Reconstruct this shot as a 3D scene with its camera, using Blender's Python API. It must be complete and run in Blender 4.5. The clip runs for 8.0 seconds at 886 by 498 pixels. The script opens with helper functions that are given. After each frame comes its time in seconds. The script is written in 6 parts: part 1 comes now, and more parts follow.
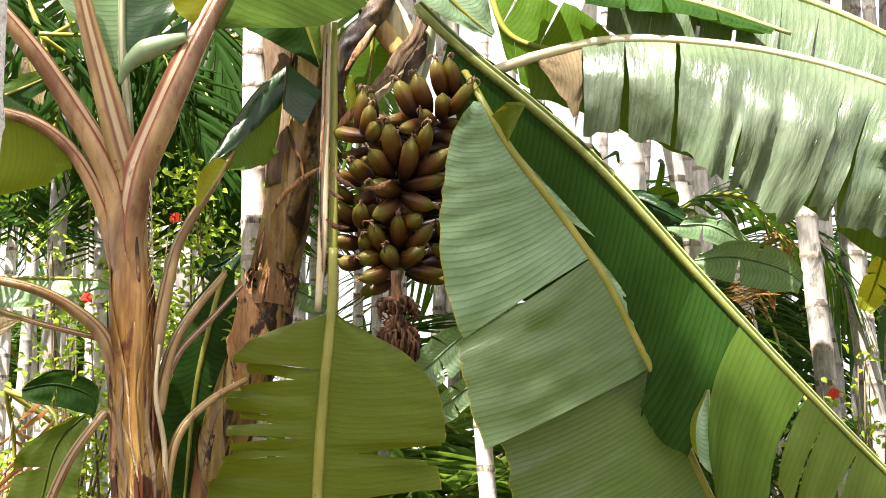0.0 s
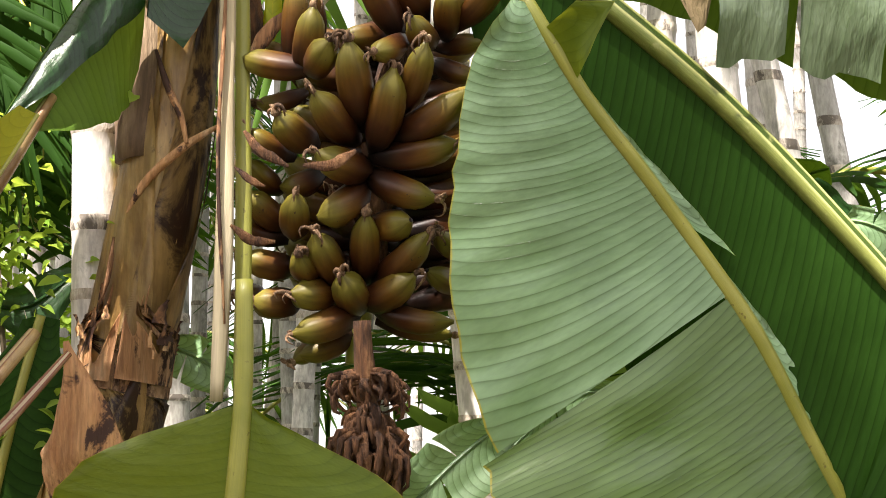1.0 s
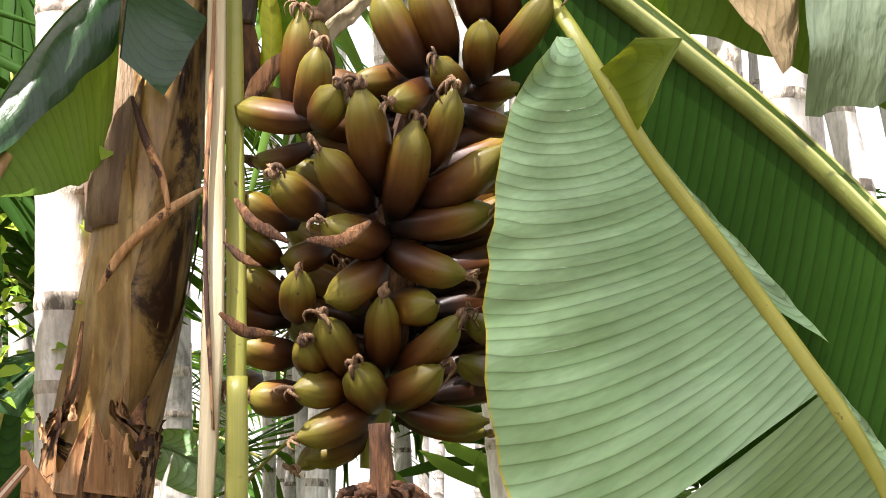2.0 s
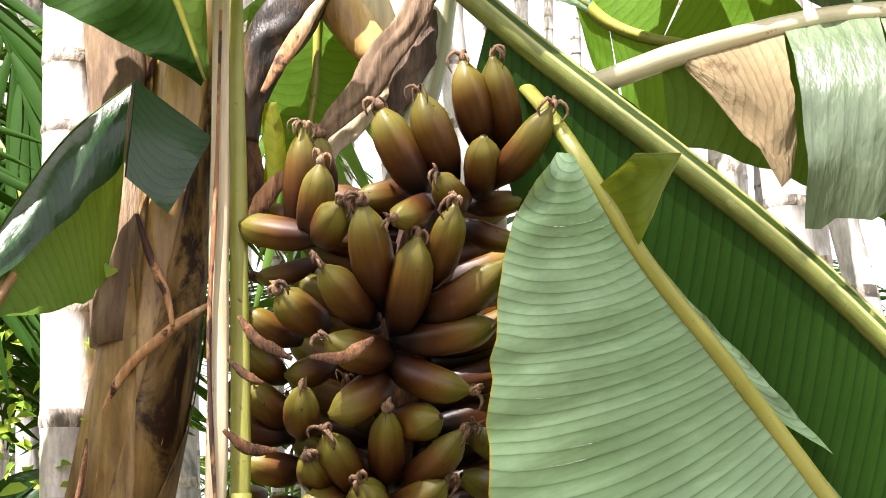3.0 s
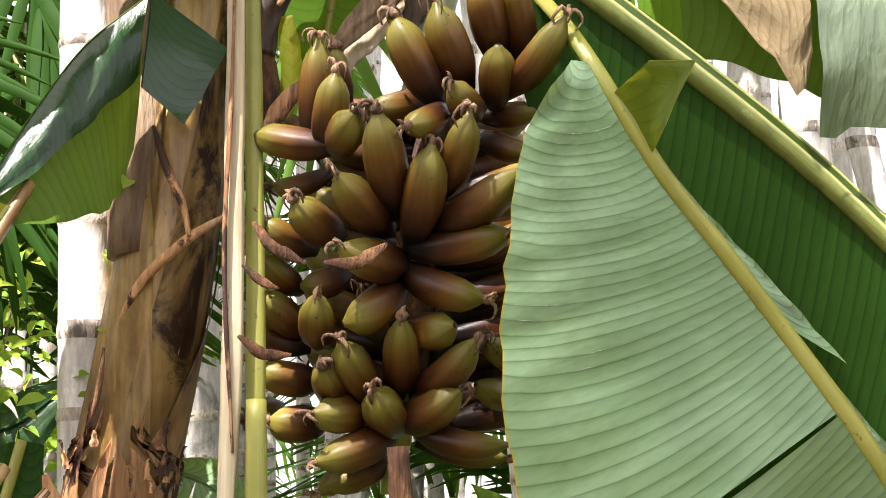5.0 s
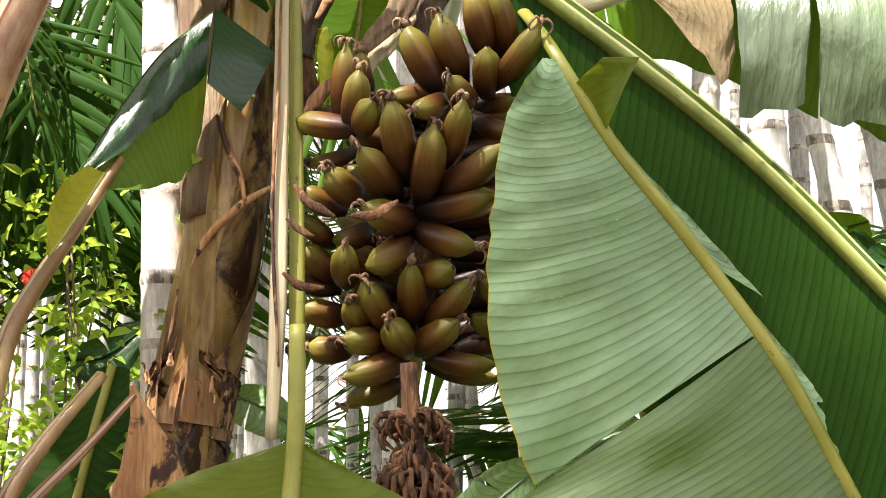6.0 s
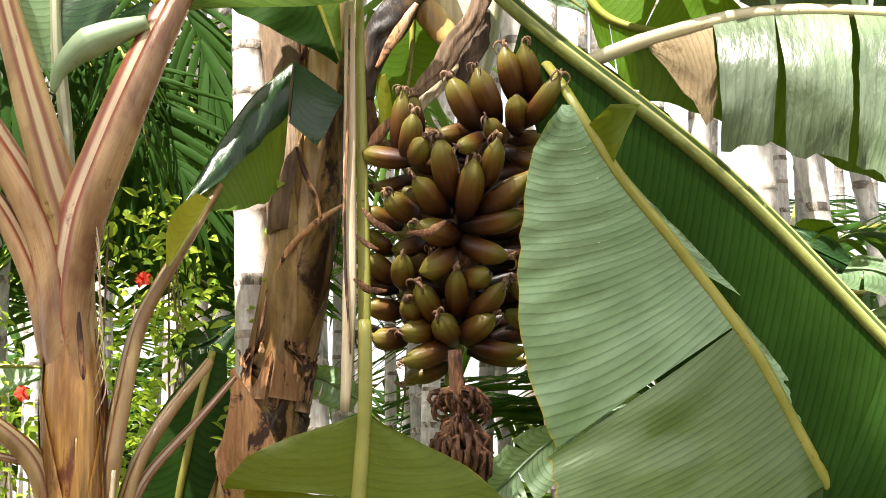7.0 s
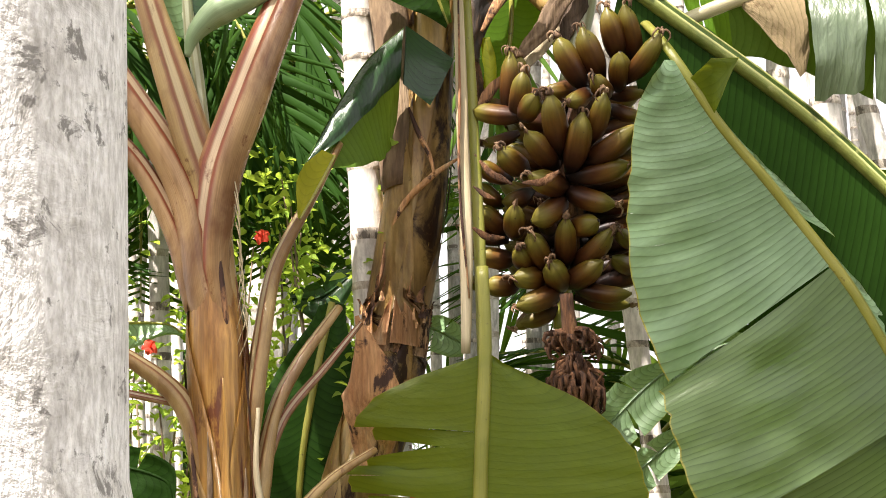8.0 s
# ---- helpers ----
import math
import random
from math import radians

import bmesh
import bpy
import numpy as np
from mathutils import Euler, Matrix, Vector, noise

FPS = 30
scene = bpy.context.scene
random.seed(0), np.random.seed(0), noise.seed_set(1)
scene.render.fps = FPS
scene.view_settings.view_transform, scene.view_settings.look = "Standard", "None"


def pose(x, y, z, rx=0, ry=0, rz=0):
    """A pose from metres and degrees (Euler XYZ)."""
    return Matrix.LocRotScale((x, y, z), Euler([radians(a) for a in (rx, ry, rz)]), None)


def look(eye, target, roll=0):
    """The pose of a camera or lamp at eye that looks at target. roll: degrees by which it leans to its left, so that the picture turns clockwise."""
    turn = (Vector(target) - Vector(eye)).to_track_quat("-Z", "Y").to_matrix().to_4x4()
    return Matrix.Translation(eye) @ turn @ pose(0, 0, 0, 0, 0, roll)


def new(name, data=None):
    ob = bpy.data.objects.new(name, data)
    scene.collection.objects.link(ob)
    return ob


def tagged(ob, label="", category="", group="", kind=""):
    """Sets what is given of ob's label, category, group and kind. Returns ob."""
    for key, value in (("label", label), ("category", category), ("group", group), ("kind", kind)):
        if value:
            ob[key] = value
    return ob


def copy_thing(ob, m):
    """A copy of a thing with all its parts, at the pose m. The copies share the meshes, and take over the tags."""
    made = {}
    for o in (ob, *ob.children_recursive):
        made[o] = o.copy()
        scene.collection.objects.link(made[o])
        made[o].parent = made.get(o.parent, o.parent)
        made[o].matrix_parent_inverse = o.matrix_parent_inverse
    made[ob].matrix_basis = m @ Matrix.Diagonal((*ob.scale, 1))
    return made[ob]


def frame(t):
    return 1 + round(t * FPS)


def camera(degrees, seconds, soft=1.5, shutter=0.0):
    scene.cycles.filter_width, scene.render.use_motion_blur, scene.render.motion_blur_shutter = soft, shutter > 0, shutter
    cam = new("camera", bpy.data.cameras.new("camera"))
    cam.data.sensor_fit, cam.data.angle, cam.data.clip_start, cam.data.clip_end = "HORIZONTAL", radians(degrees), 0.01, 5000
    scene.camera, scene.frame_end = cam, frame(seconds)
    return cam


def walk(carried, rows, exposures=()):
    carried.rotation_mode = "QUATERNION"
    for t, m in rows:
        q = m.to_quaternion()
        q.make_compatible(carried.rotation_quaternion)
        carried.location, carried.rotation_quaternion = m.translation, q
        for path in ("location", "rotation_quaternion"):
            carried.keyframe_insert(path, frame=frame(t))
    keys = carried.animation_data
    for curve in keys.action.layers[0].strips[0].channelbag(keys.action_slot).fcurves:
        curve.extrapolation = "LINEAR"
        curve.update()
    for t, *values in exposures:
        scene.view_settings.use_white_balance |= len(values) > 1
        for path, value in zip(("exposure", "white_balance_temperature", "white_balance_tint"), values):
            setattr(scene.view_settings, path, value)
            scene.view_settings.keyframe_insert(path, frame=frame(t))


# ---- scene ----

# camera and its way
PATH = [
    (0, (0.15, -1.719, 1.197), (0.0845, 0.2529, 1.5262), 1.07),
    (0.5, (-0.133, -0.214, 1.577), (-0.0694, 1.7677, 1.8421), 0.25),
    (1, (-0.12, 0.591, 1.681), (-0.0516, 2.569, 1.9722), 0.17),
    (1.2, (-0.112, 0.849, 1.708), (-0.053, 2.8257, 2.0095), 0.10),
    (2.3, (-0.124, 1.028, 1.881), (-0.0794, 3.0061, 2.1714), -0.14),
    (2.5, (-0.12, 1.015, 1.883), (-0.0771, 2.9885, 2.2033), -0.25),
    (3, (-0.113, 1.011, 1.871), (-0.0774, 2.97, 2.2743), -0.55),
    (3.5, (-0.109, 1.008, 1.863), (-0.0811, 2.9579, 2.3054), -0.70),
    (4, (-0.1, 1.008, 1.841), (-0.0968, 2.9619, 2.2701), -0.49),
    (4.5, (-0.095, 1.011, 1.83), (-0.0912, 2.9696, 2.2331), -0.59),
    (5, (-0.095, 1.018, 1.803), (-0.0921, 2.985, 2.1654), -0.24),
    (5.2, (-0.094, 1.021, 1.774), (-0.1049, 2.9854, 2.1506), 0.03),
    (6.3, (0.015, 0.1, 1.532), (-0.0533, 2.057, 1.9394), -0.08),
    (6.5, (0.004, -0.096, 1.549), (-0.06, 1.8673, 1.9228), -0.22),
    (7, (-0.009, -0.238, 1.525), (-0.1006, 1.7275, 1.8861), -0.11),
    (7.5, (-0.067, -0.475, 1.459), (-0.1767, 1.4899, 1.8137), -0.63),
    (8, (-0.242, -0.444, 1.381), (-0.3297, 1.5205, 1.7449), -1.26),
]
cam = camera(28, 8.0, soft=0.95)
walk(cam, [(t, look(eye, target, roll)) for t, eye, target, roll in PATH],
     exposures=[(0, 2.25, 6700, 16), (1.2, 2.31, 6700, 16), (2.3, 2.70, 6450, 20), (2.6, 2.70, 6450, 20), (3.6, 2.60, 6450, 20), (5.0, 2.58, 6450, 20), (6.3, 2.45, 6700, 16), (8.0, 2.28, 6700, 16)])

# sky and sun
SUN_TRAVEL = Vector((0.34, 0.42, -0.95)).normalized()
world = bpy.data.worlds.new("sky")
scene.world = world
world.use_nodes = True
_nt = world.node_tree
_sky = _nt.nodes.new("ShaderNodeTexSky")
_sky.sky_type = "NISHITA"
_sky.sun_disc = False
_sky.sun_elevation = math.asin(-SUN_TRAVEL.z)
_sky.sun_rotation = math.atan2(-SUN_TRAVEL.x, -SUN_TRAVEL.y)
_sky.air_density, _sky.dust_density = 1.0, 4.0
_bg = _nt.nodes["Background"]
_bg.inputs["Strength"].default_value = 0.052
_haze = _nt.nodes.new("ShaderNodeMix")
_haze.data_type = "RGBA"
_haze.inputs["Factor"].default_value = 0.55
_haze.inputs["B"].default_value = (9.6, 9.3, 8.8, 1)
_nt.links.new(_sky.outputs[0], _haze.inputs["A"])
_nt.links.new(_haze.outputs["Result"], _bg.inputs[0])
sun = new("sun", bpy.data.lights.new("sun", "SUN"))
sun.data.energy, sun.data.angle, sun.data.color = 5.0, radians(0.5), (1.0, 0.96, 0.88)
sun.matrix_world = look((0, 0, 12), Vector((0, 0, 12)) + SUN_TRAVEL)


# ------------------------------------------------------------ materials
def mat_new(name):
    m = bpy.data.materials.new(name)
    m.use_nodes = True
    return m, m.node_tree.nodes, m.node_tree.links, m.node_tree.nodes["Principled BSDF"]


def ramp(nodes, stops):
    r = nodes.new("ShaderNodeValToRGB")
    el = r.color_ramp.elements
    while len(el) < len(stops):
        el.new(0.5)
    for e, (p, c) in zip(el, stops):
        e.position, e.color = p, (*c, 1)
    return r


def noise_node(nodes, links, coord, scale, detail=4, stretch=(1, 1, 1), rough=0.6, distort=0.0):
    mp = nodes.new("ShaderNodeMapping")
    mp.inputs["Scale"].default_value = stretch
    links.new(coord, mp.inputs["Vector"])
    n = nodes.new("ShaderNodeTexNoise")
    n.inputs["Scale"].default_value, n.inputs["Detail"].default_value, n.inputs["Roughness"].default_value = scale, detail, rough
    n.inputs["Distortion"].default_value = distort
    links.new(mp.outputs[0], n.inputs["Vector"])
    return n


def mixc(nodes, links, fac, a, b, mode="MIX"):
    mx = nodes.new("ShaderNodeMix")
    mx.data_type, mx.blend_type = "RGBA", mode
    for sock, v in ((mx.inputs["Factor"], fac), (mx.inputs["A"], a), (mx.inputs["B"], b)):
        if isinstance(v, (float, int)):
            sock.default_value = v
        elif isinstance(v, tuple):
            sock.default_value = (*v, 1)
        else:
            links.new(v, sock)
    return mx.outputs["Result"]


def bump(nodes, links, height, strength, distance, normal=None):
    b = nodes.new("ShaderNodeBump")
    b.inputs["Strength"].default_value, b.inputs["Distance"].default_value = strength, distance
    links.new(height, b.inputs["Height"])
    if normal is not None:
        links.new(normal, b.inputs["Normal"])
    return b.outputs[0]


def leaf_material(name, dark, light, thru, rough=0.38, vein=0.011, trans=0.35, ridge=0.22, edge=None, blotch=None, gloss=0.3, buckle=0.2, lines=0.6):
    """Banana leaf: veins across the blade with ridge shading painted in, blotches, light shining through."""
    m, n, l, p = mat_new(name)
    uv = n.new("ShaderNodeUVMap").outputs[0]
    obj = n.new("ShaderNodeTexCoord").outputs["Object"]
    big = noise_node(n, l, obj, 5.0, 4)
    fine = noise_node(n, l, uv, 14.0, 3, (12.0, 1.0, 1.0))
    col = mixc(n, l, big.outputs["Fac"], dark, light)
    rf = ramp(n, [(0.3, (0.86, 0.87, 0.85)), (0.7, (1.09, 1.08, 1.05))])
    l.new(fine.outputs["Fac"], rf.inputs[0])
    col = mixc(n, l, 1.0, col, rf.outputs[0], "MULTIPLY")
    if blotch:
        b2 = noise_node(n, l, obj, 9.0, 6, rough=0.7)
        rb = ramp(n, [(0.60, (0, 0, 0)), (0.72, (1, 1, 1))])
        l.new(b2.outputs["Fac"], rb.inputs[0])
        col = mixc(n, l, rb.outputs[0], col, blotch)
    if edge:
        sep = n.new("ShaderNodeSeparateXYZ")
        l.new(n.new("ShaderNodeUVMap").outputs[0], sep.inputs[0])
        fray = noise_node(n, l, obj, 30.0, 3)
        add = n.new("ShaderNodeMath")
        add.operation = "MULTIPLY_ADD"
        l.new(fray.outputs["Fac"], add.inputs[0])
        add.inputs[1].default_value = 0.011
        l.new(sep.outputs[1], add.inputs[2])
        re_ = ramp(n, [(0.998, (0, 0, 0)), (1.0, (1, 1, 1))])
        l.new(add.outputs[0], re_.inputs[0])
        col = mixc(n, l, re_.outputs[0], col, edge)
    sep2 = n.new("ShaderNodeSeparateXYZ")
    l.new(uv, sep2.inputs[0])
    drift = noise_node(n, l, uv, 1.0, 2, (0.33 / vein, 0.8, 1.0), 0.5)
    shift = n.new("ShaderNodeMath")
    shift.operation = "MULTIPLY_ADD"
    l.new(drift.outputs["Fac"], shift.inputs[0])
    shift.inputs[1].default_value = 0.9 * vein
    l.new(sep2.outputs[0], shift.inputs[2])
    bow = n.new("ShaderNodeMath")
    bow.operation = "SUBTRACT"
    bow.inputs[0].default_value = 1.0
    l.new(sep2.outputs[1], bow.inputs[1])
    sag = n.new("ShaderNodeMath")
    sag.operation = "MULTIPLY"
    l.new(bow.outputs[0], sag.inputs[0])
    l.new(sep2.outputs[1], sag.inputs[1])
    bent = n.new("ShaderNodeMath")
    bent.operation = "MULTIPLY_ADD"
    l.new(sag.outputs[0], bent.inputs[0])
    bent.inputs[1].default_value = -0.09
    l.new(shift.outputs[0], bent.inputs[2])
    line = n.new("ShaderNodeCombineXYZ")
    l.new(bent.outputs[0], line.inputs[0])
    wave = n.new("ShaderNodeTexWave")
    wave.wave_type, wave.bands_direction, wave.wave_profile = "BANDS", "X", "SAW"
    wave.inputs["Scale"].default_value = math.pi / 10.0 / vein
    l.new(line.outputs[0], wave.inputs["Vector"])
    odd = noise_node(n, l, uv, 1.0, 3, (0.75 / vein, 0.25, 1.0), 0.7)
    # Each vein line dark to bright: the corrugation's shading is put into the colour.
    rv = ramp(n, [(0.0, (0.36, 0.43, 0.30)), (0.12, (0.76, 0.80, 0.71)), (0.35, (0.97, 0.98, 0.96)), (0.80, (1.10, 1.10, 1.10)), (0.95, (1.04, 1.05, 1.02)), (1.0, (0.62, 0.67, 0.55))])
    l.new(wave.outputs["Fac"], rv.inputs[0])
    col = mixc(n, l, lines, col, rv.outputs[0], "MULTIPLY")
    rd = ramp(n, [(0.35, (0.78, 0.81, 0.74)), (0.6, (1.06, 1.06, 1.04))])
    l.new(odd.outputs["Fac"], rd.inputs[0])
    col = mixc(n, l, 0.45, col, rd.outputs[0], "MULTIPLY")
    both = mixc(n, l, 0.28, wave.outputs["Color"], odd.outputs["Color"])
    nrm = bump(n, l, both, min(1.0, ridge * 1.5), 0.003)
    nrm = bump(n, l, noise_node(n, l, uv, 1.0, 4, (22.0, 2.6, 1.0)).outputs["Fac"], buckle, 0.012, nrm)
    l.new(col, p.inputs["Base Color"])
    l.new(nrm, p.inputs["Normal"])
    rr = ramp(n, [(0.3, (rough - 0.08,) * 3), (0.75, (rough + 0.14,) * 3)])
    l.new(big.outputs["Fac"], rr.inputs[0])
    l.new(rr.outputs[0], p.inputs["Roughness"])
    p.inputs["Specular IOR Level"].default_value = gloss
    tr = n.new("ShaderNodeBsdfTranslucent")
    l.new(mixc(n, l, 0.18, thru, rv.outputs[0], "MULTIPLY"), tr.inputs[0])
    l.new(nrm, tr.inputs["Normal"])
    mx = n.new("ShaderNodeMixShader")
    mx.inputs[0].default_value = trans
    l.new(p.outputs[0], mx.inputs[1])
    l.new(tr.outputs[0], mx.inputs[2])
    l.new(mx.outputs[0], n["Material Output"].inputs[0])
    return m


def streaked(name, stops, scale=6.0, stretch=(1, 1, 0.12), rough=0.6, relief=0.5, patch=None, patch_at=(0.58, 0.68), patch_scale=5.0, patch_stretch=(1, 1, 0.5)):
    """Fibrous stem: streaks along z, and patches of another colour."""
    m, n, l, p = mat_new(name)
    obj = n.new("ShaderNodeTexCoord").outputs["Object"]
    a = noise_node(n, l, obj, scale, 6, stretch, 0.65, 0.4)
    r = ramp(n, [(0.5 + (q - 0.5) * 0.55, c) for q, c in stops])
    l.new(a.outputs["Fac"], r.inputs[0])
    col = r.outputs[0]
    f = noise_node(n, l, obj, scale * 14, 4, (stretch[0], stretch[1], stretch[2] * 0.3))
    rf = ramp(n, [(0.36, (0.74, 0.72, 0.70)), (0.64, (1.16, 1.15, 1.14))])
    l.new(f.outputs["Fac"], rf.inputs[0])
    col = mixc(n, l, 1.0, col, rf.outputs[0], "MULTIPLY")
    if patch:
        b = noise_node(n, l, obj, patch_scale, 7, patch_stretch, 0.68, 0.6)
        rb = ramp(n, [(patch_at[0] - 0.05, (0, 0, 0)), (patch_at[1] - 0.06, (1, 1, 1))])
        l.new(b.outputs["Fac"], rb.inputs[0])
        col = mixc(n, l, rb.outputs[0], col, patch)
    l.new(col, p.inputs["Base Color"])
    nrm = bump(n, l, f.outputs["Fac"], relief, 0.004)
    l.new(bump(n, l, a.outputs["Fac"], relief, 0.012, nrm), p.inputs["Normal"])
    p.inputs["Roughness"].default_value = rough
    return m


def petiole_material(name, pale, edge, dark, light, rough=0.36):
    """Channelled leaf stalk: pale channel, red-brown rims, satin tan back with brown smears."""
    m, n, l, p = mat_new(name)
    uv = n.new("ShaderNodeUVMap").outputs[0]
    obj = n.new("ShaderNodeTexCoord").outputs["Object"]
    sep = n.new("ShaderNodeSeparateXYZ")
    l.new(uv, sep.inputs[0])
    big = noise_node(n, l, obj, 7.0, 5, (1.5, 1.5, 0.5), 0.6, 0.5)
    fine = noise_node(n, l, uv, 60.0, 4, (0.12, 3.0, 1.0))
    dist = n.new("ShaderNodeMath")
    dist.operation = "PINGPONG"
    dist.inputs[1].default_value = 0.5
    l.new(sep.outputs[1], dist.inputs[0])
    wob = n.new("ShaderNodeMath")
    wob.operation = "MULTIPLY_ADD"
    l.new(big.outputs["Fac"], wob.inputs[0])
    wob.inputs[1].default_value = 0.05
    l.new(dist.outputs[0], wob.inputs[2])
    back = ramp(n, [(0.40, dark), (0.60, light)])
    l.new(big.outputs["Fac"], back.inputs[0])
    w = ramp(n, [(0.07, (1, 1, 1)), (0.10, (0, 0, 0))])
    l.new(wob.outputs[0], w.inputs[0])
    rim = ramp(n, [(0.075, (0, 0, 0)), (0.10, (1, 1, 1)), (0.115, (1, 1, 1)), (0.15, (0, 0, 0))])
    l.new(wob.outputs[0], rim.inputs[0])
    col = mixc(n, l, w.outputs[0], back.outputs[0], pale)
    col = mixc(n, l, rim.outputs[0], col, edge)
    rf = ramp(n, [(0.35, (0.78, 0.77, 0.76)), (0.65, (1.14, 1.13, 1.12))])
    l.new(fine.outputs["Fac"], rf.inputs[0])
    col = mixc(n, l, 1.0, col, rf.outputs[0], "MULTIPLY")
    sm = noise_node(n, l, obj, 26.0, 6, (1, 1, 0.6), 0.7)
    rs = ramp(n, [(0.60, (0, 0, 0)), (0.68, (0.8, 0.8, 0.8))])
    l.new(sm.outputs["Fac"], rs.inputs[0])
    col = mixc(n, l, rs.outputs[0], col, (edge[0] * 0.6, edge[1] * 0.6, edge[2] * 0.6))
    l.new(col, p.inputs["Base Color"])
    p.inputs["Roughness"].default_value = rough
    l.new(bump(n, l, fine.outputs["Fac"], 0.25, 0.003), p.inputs["Normal"])
    return m


def rib_material(name, a, b, rough=0.36):
    """Smooth fleshy midrib."""
    m, n, l, p = mat_new(name)
    obj = n.new("ShaderNodeTexCoord").outputs["Object"]
    uv = n.new("ShaderNodeUVMap").outputs[0]
    big = noise_node(n, l, obj, 6.0, 3)
    fine = noise_node(n, l, uv, 40.0, 3, (0.15, 4.0, 1.0))
    r = ramp(n, [(0.38, a), (0.62, b)])
    l.new(big.outputs["Fac"], r.inputs[0])
    rf = ramp(n, [(0.35, (0.84, 0.84, 0.82)), (0.65, (1.1, 1.1, 1.1))])
    l.new(fine.outputs["Fac"], rf.inputs[0])
    col = mixc(n, l, 1.0, r.outputs[0], rf.outputs[0], "MULTIPLY")
    fl = noise_node(n, l, obj, 70.0, 3)
    rs = ramp(n, [(0.66, (0, 0, 0)), (0.72, (0.7, 0.7, 0.7))])
    l.new(fl.outputs["Fac"], rs.inputs[0])
    l.new(mixc(n, l, rs.outputs[0], col, (0.10, 0.07, 0.02)), p.inputs["Base Color"])
    p.inputs["Roughness"].default_value = rough
    l.new(bump(n, l, fine.outputs["Fac"], 0.15, 0.003), p.inputs["Normal"])
    return m


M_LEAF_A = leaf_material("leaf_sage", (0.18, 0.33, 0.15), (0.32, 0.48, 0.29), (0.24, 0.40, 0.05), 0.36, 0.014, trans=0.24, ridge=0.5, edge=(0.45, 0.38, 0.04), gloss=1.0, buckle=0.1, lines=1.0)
# Sage leaf's lower blade: olive tone with its shade put into the colour.
M_LEAF_A_SHADED = leaf_material("leaf_sage_olive_shaded", (0.10, 0.19, 0.045), (0.18, 0.28, 0.10), (0.22, 0.33, 0.04), 0.36, 0.014, trans=0.28, ridge=0.5, edge=(0.42, 0.36, 0.04), gloss=0.9, buckle=0.2, lines=1.0)
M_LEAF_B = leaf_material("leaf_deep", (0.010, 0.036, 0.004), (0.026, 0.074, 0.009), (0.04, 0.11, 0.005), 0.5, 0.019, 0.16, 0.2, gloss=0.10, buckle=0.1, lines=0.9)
M_LEAF_C = leaf_material("leaf_waxy", (0.048, 0.095, 0.034), (0.19, 0.245, 0.155), (0.20, 0.30, 0.05), 0.30, 0.022, 0.14, 0.4, gloss=0.95, buckle=0.7)
M_LEAF_LOW = leaf_material("leaf_olive", (0.062, 0.112, 0.008), (0.14, 0.185, 0.018), (0.38, 0.42, 0.02), 0.40, 0.016, 0.46, 0.2, edge=(0.33, 0.27, 0.03), gloss=0.28, buckle=0.25, lines=0.5)
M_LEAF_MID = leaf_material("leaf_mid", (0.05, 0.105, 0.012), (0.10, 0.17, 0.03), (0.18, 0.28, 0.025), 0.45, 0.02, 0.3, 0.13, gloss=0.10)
M_LEAF_DARK = leaf_material("leaf_bluegreen", (0.005, 0.032, 0.005), (0.017, 0.066, 0.013), (0.05, 0.16, 0.012), 0.34, 0.014, 0.2, 0.6, gloss=0.6, buckle=0.2, lines=1.0)
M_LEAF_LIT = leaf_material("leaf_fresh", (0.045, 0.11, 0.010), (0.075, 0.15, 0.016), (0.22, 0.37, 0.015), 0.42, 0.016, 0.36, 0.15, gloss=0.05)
M_LEAF_YEL = leaf_material("leaf_yellowing", (0.16, 0.20, 0.015), (0.28, 0.30, 0.025), (0.72, 0.70, 0.03), 0.5, 0.02, 0.6, 0.2, edge=(0.5, 0.30, 0.02))
M_DRY = leaf_material("leaf_dry", (0.19, 0.135, 0.072), (0.40, 0.31, 0.19), (0.22, 0.15, 0.08), 0.75, 0.012, 0.12, 0.5, blotch=(0.11, 0.06, 0.03), gloss=0.1, buckle=0.8)
M_LEAF_TAIL = leaf_material("leaf_dull_olive", (0.045, 0.085, 0.008), (0.085, 0.13, 0.016), (0.20, 0.26, 0.018), 0.45, 0.017, 0.38, 0.2, edge=(0.3, 0.24, 0.03))
M_RIB = rib_material("rib_green", (0.22, 0.23, 0.03), (0.32, 0.31, 0.06))
M_ROLL = rib_material("rolled_blade", (0.20, 0.31, 0.15), (0.32, 0.42, 0.24), 0.42)
M_RIB_B = rib_material("rib_pale", (0.30, 0.36, 0.08), (0.48, 0.52, 0.20))
# Tan rib with the sun's glare on its top put into the colour.
M_RIB_GLARE = rib_material("rib_tan_glare", (0.46, 0.40, 0.21), (0.62, 0.57, 0.36), 0.3)
# Pale rims, brightened so the sunlit line sits in their colour.
M_RIB_GROOVE = petiole_material("rib_grooved_lit_rims", (0.045, 0.08, 0.012), (0.46, 0.47, 0.18), (0.11, 0.145, 0.024), (0.22, 0.25, 0.055), 0.38)
M_PALE = streaked("rib_dried", [(0.3, (0.46, 0.38, 0.23)), (0.7, (0.62, 0.54, 0.36))], 7, (1, 1, 0.15), 0.6, 0.3, (0.12, 0.07, 0.03), (0.68, 0.74), 14)
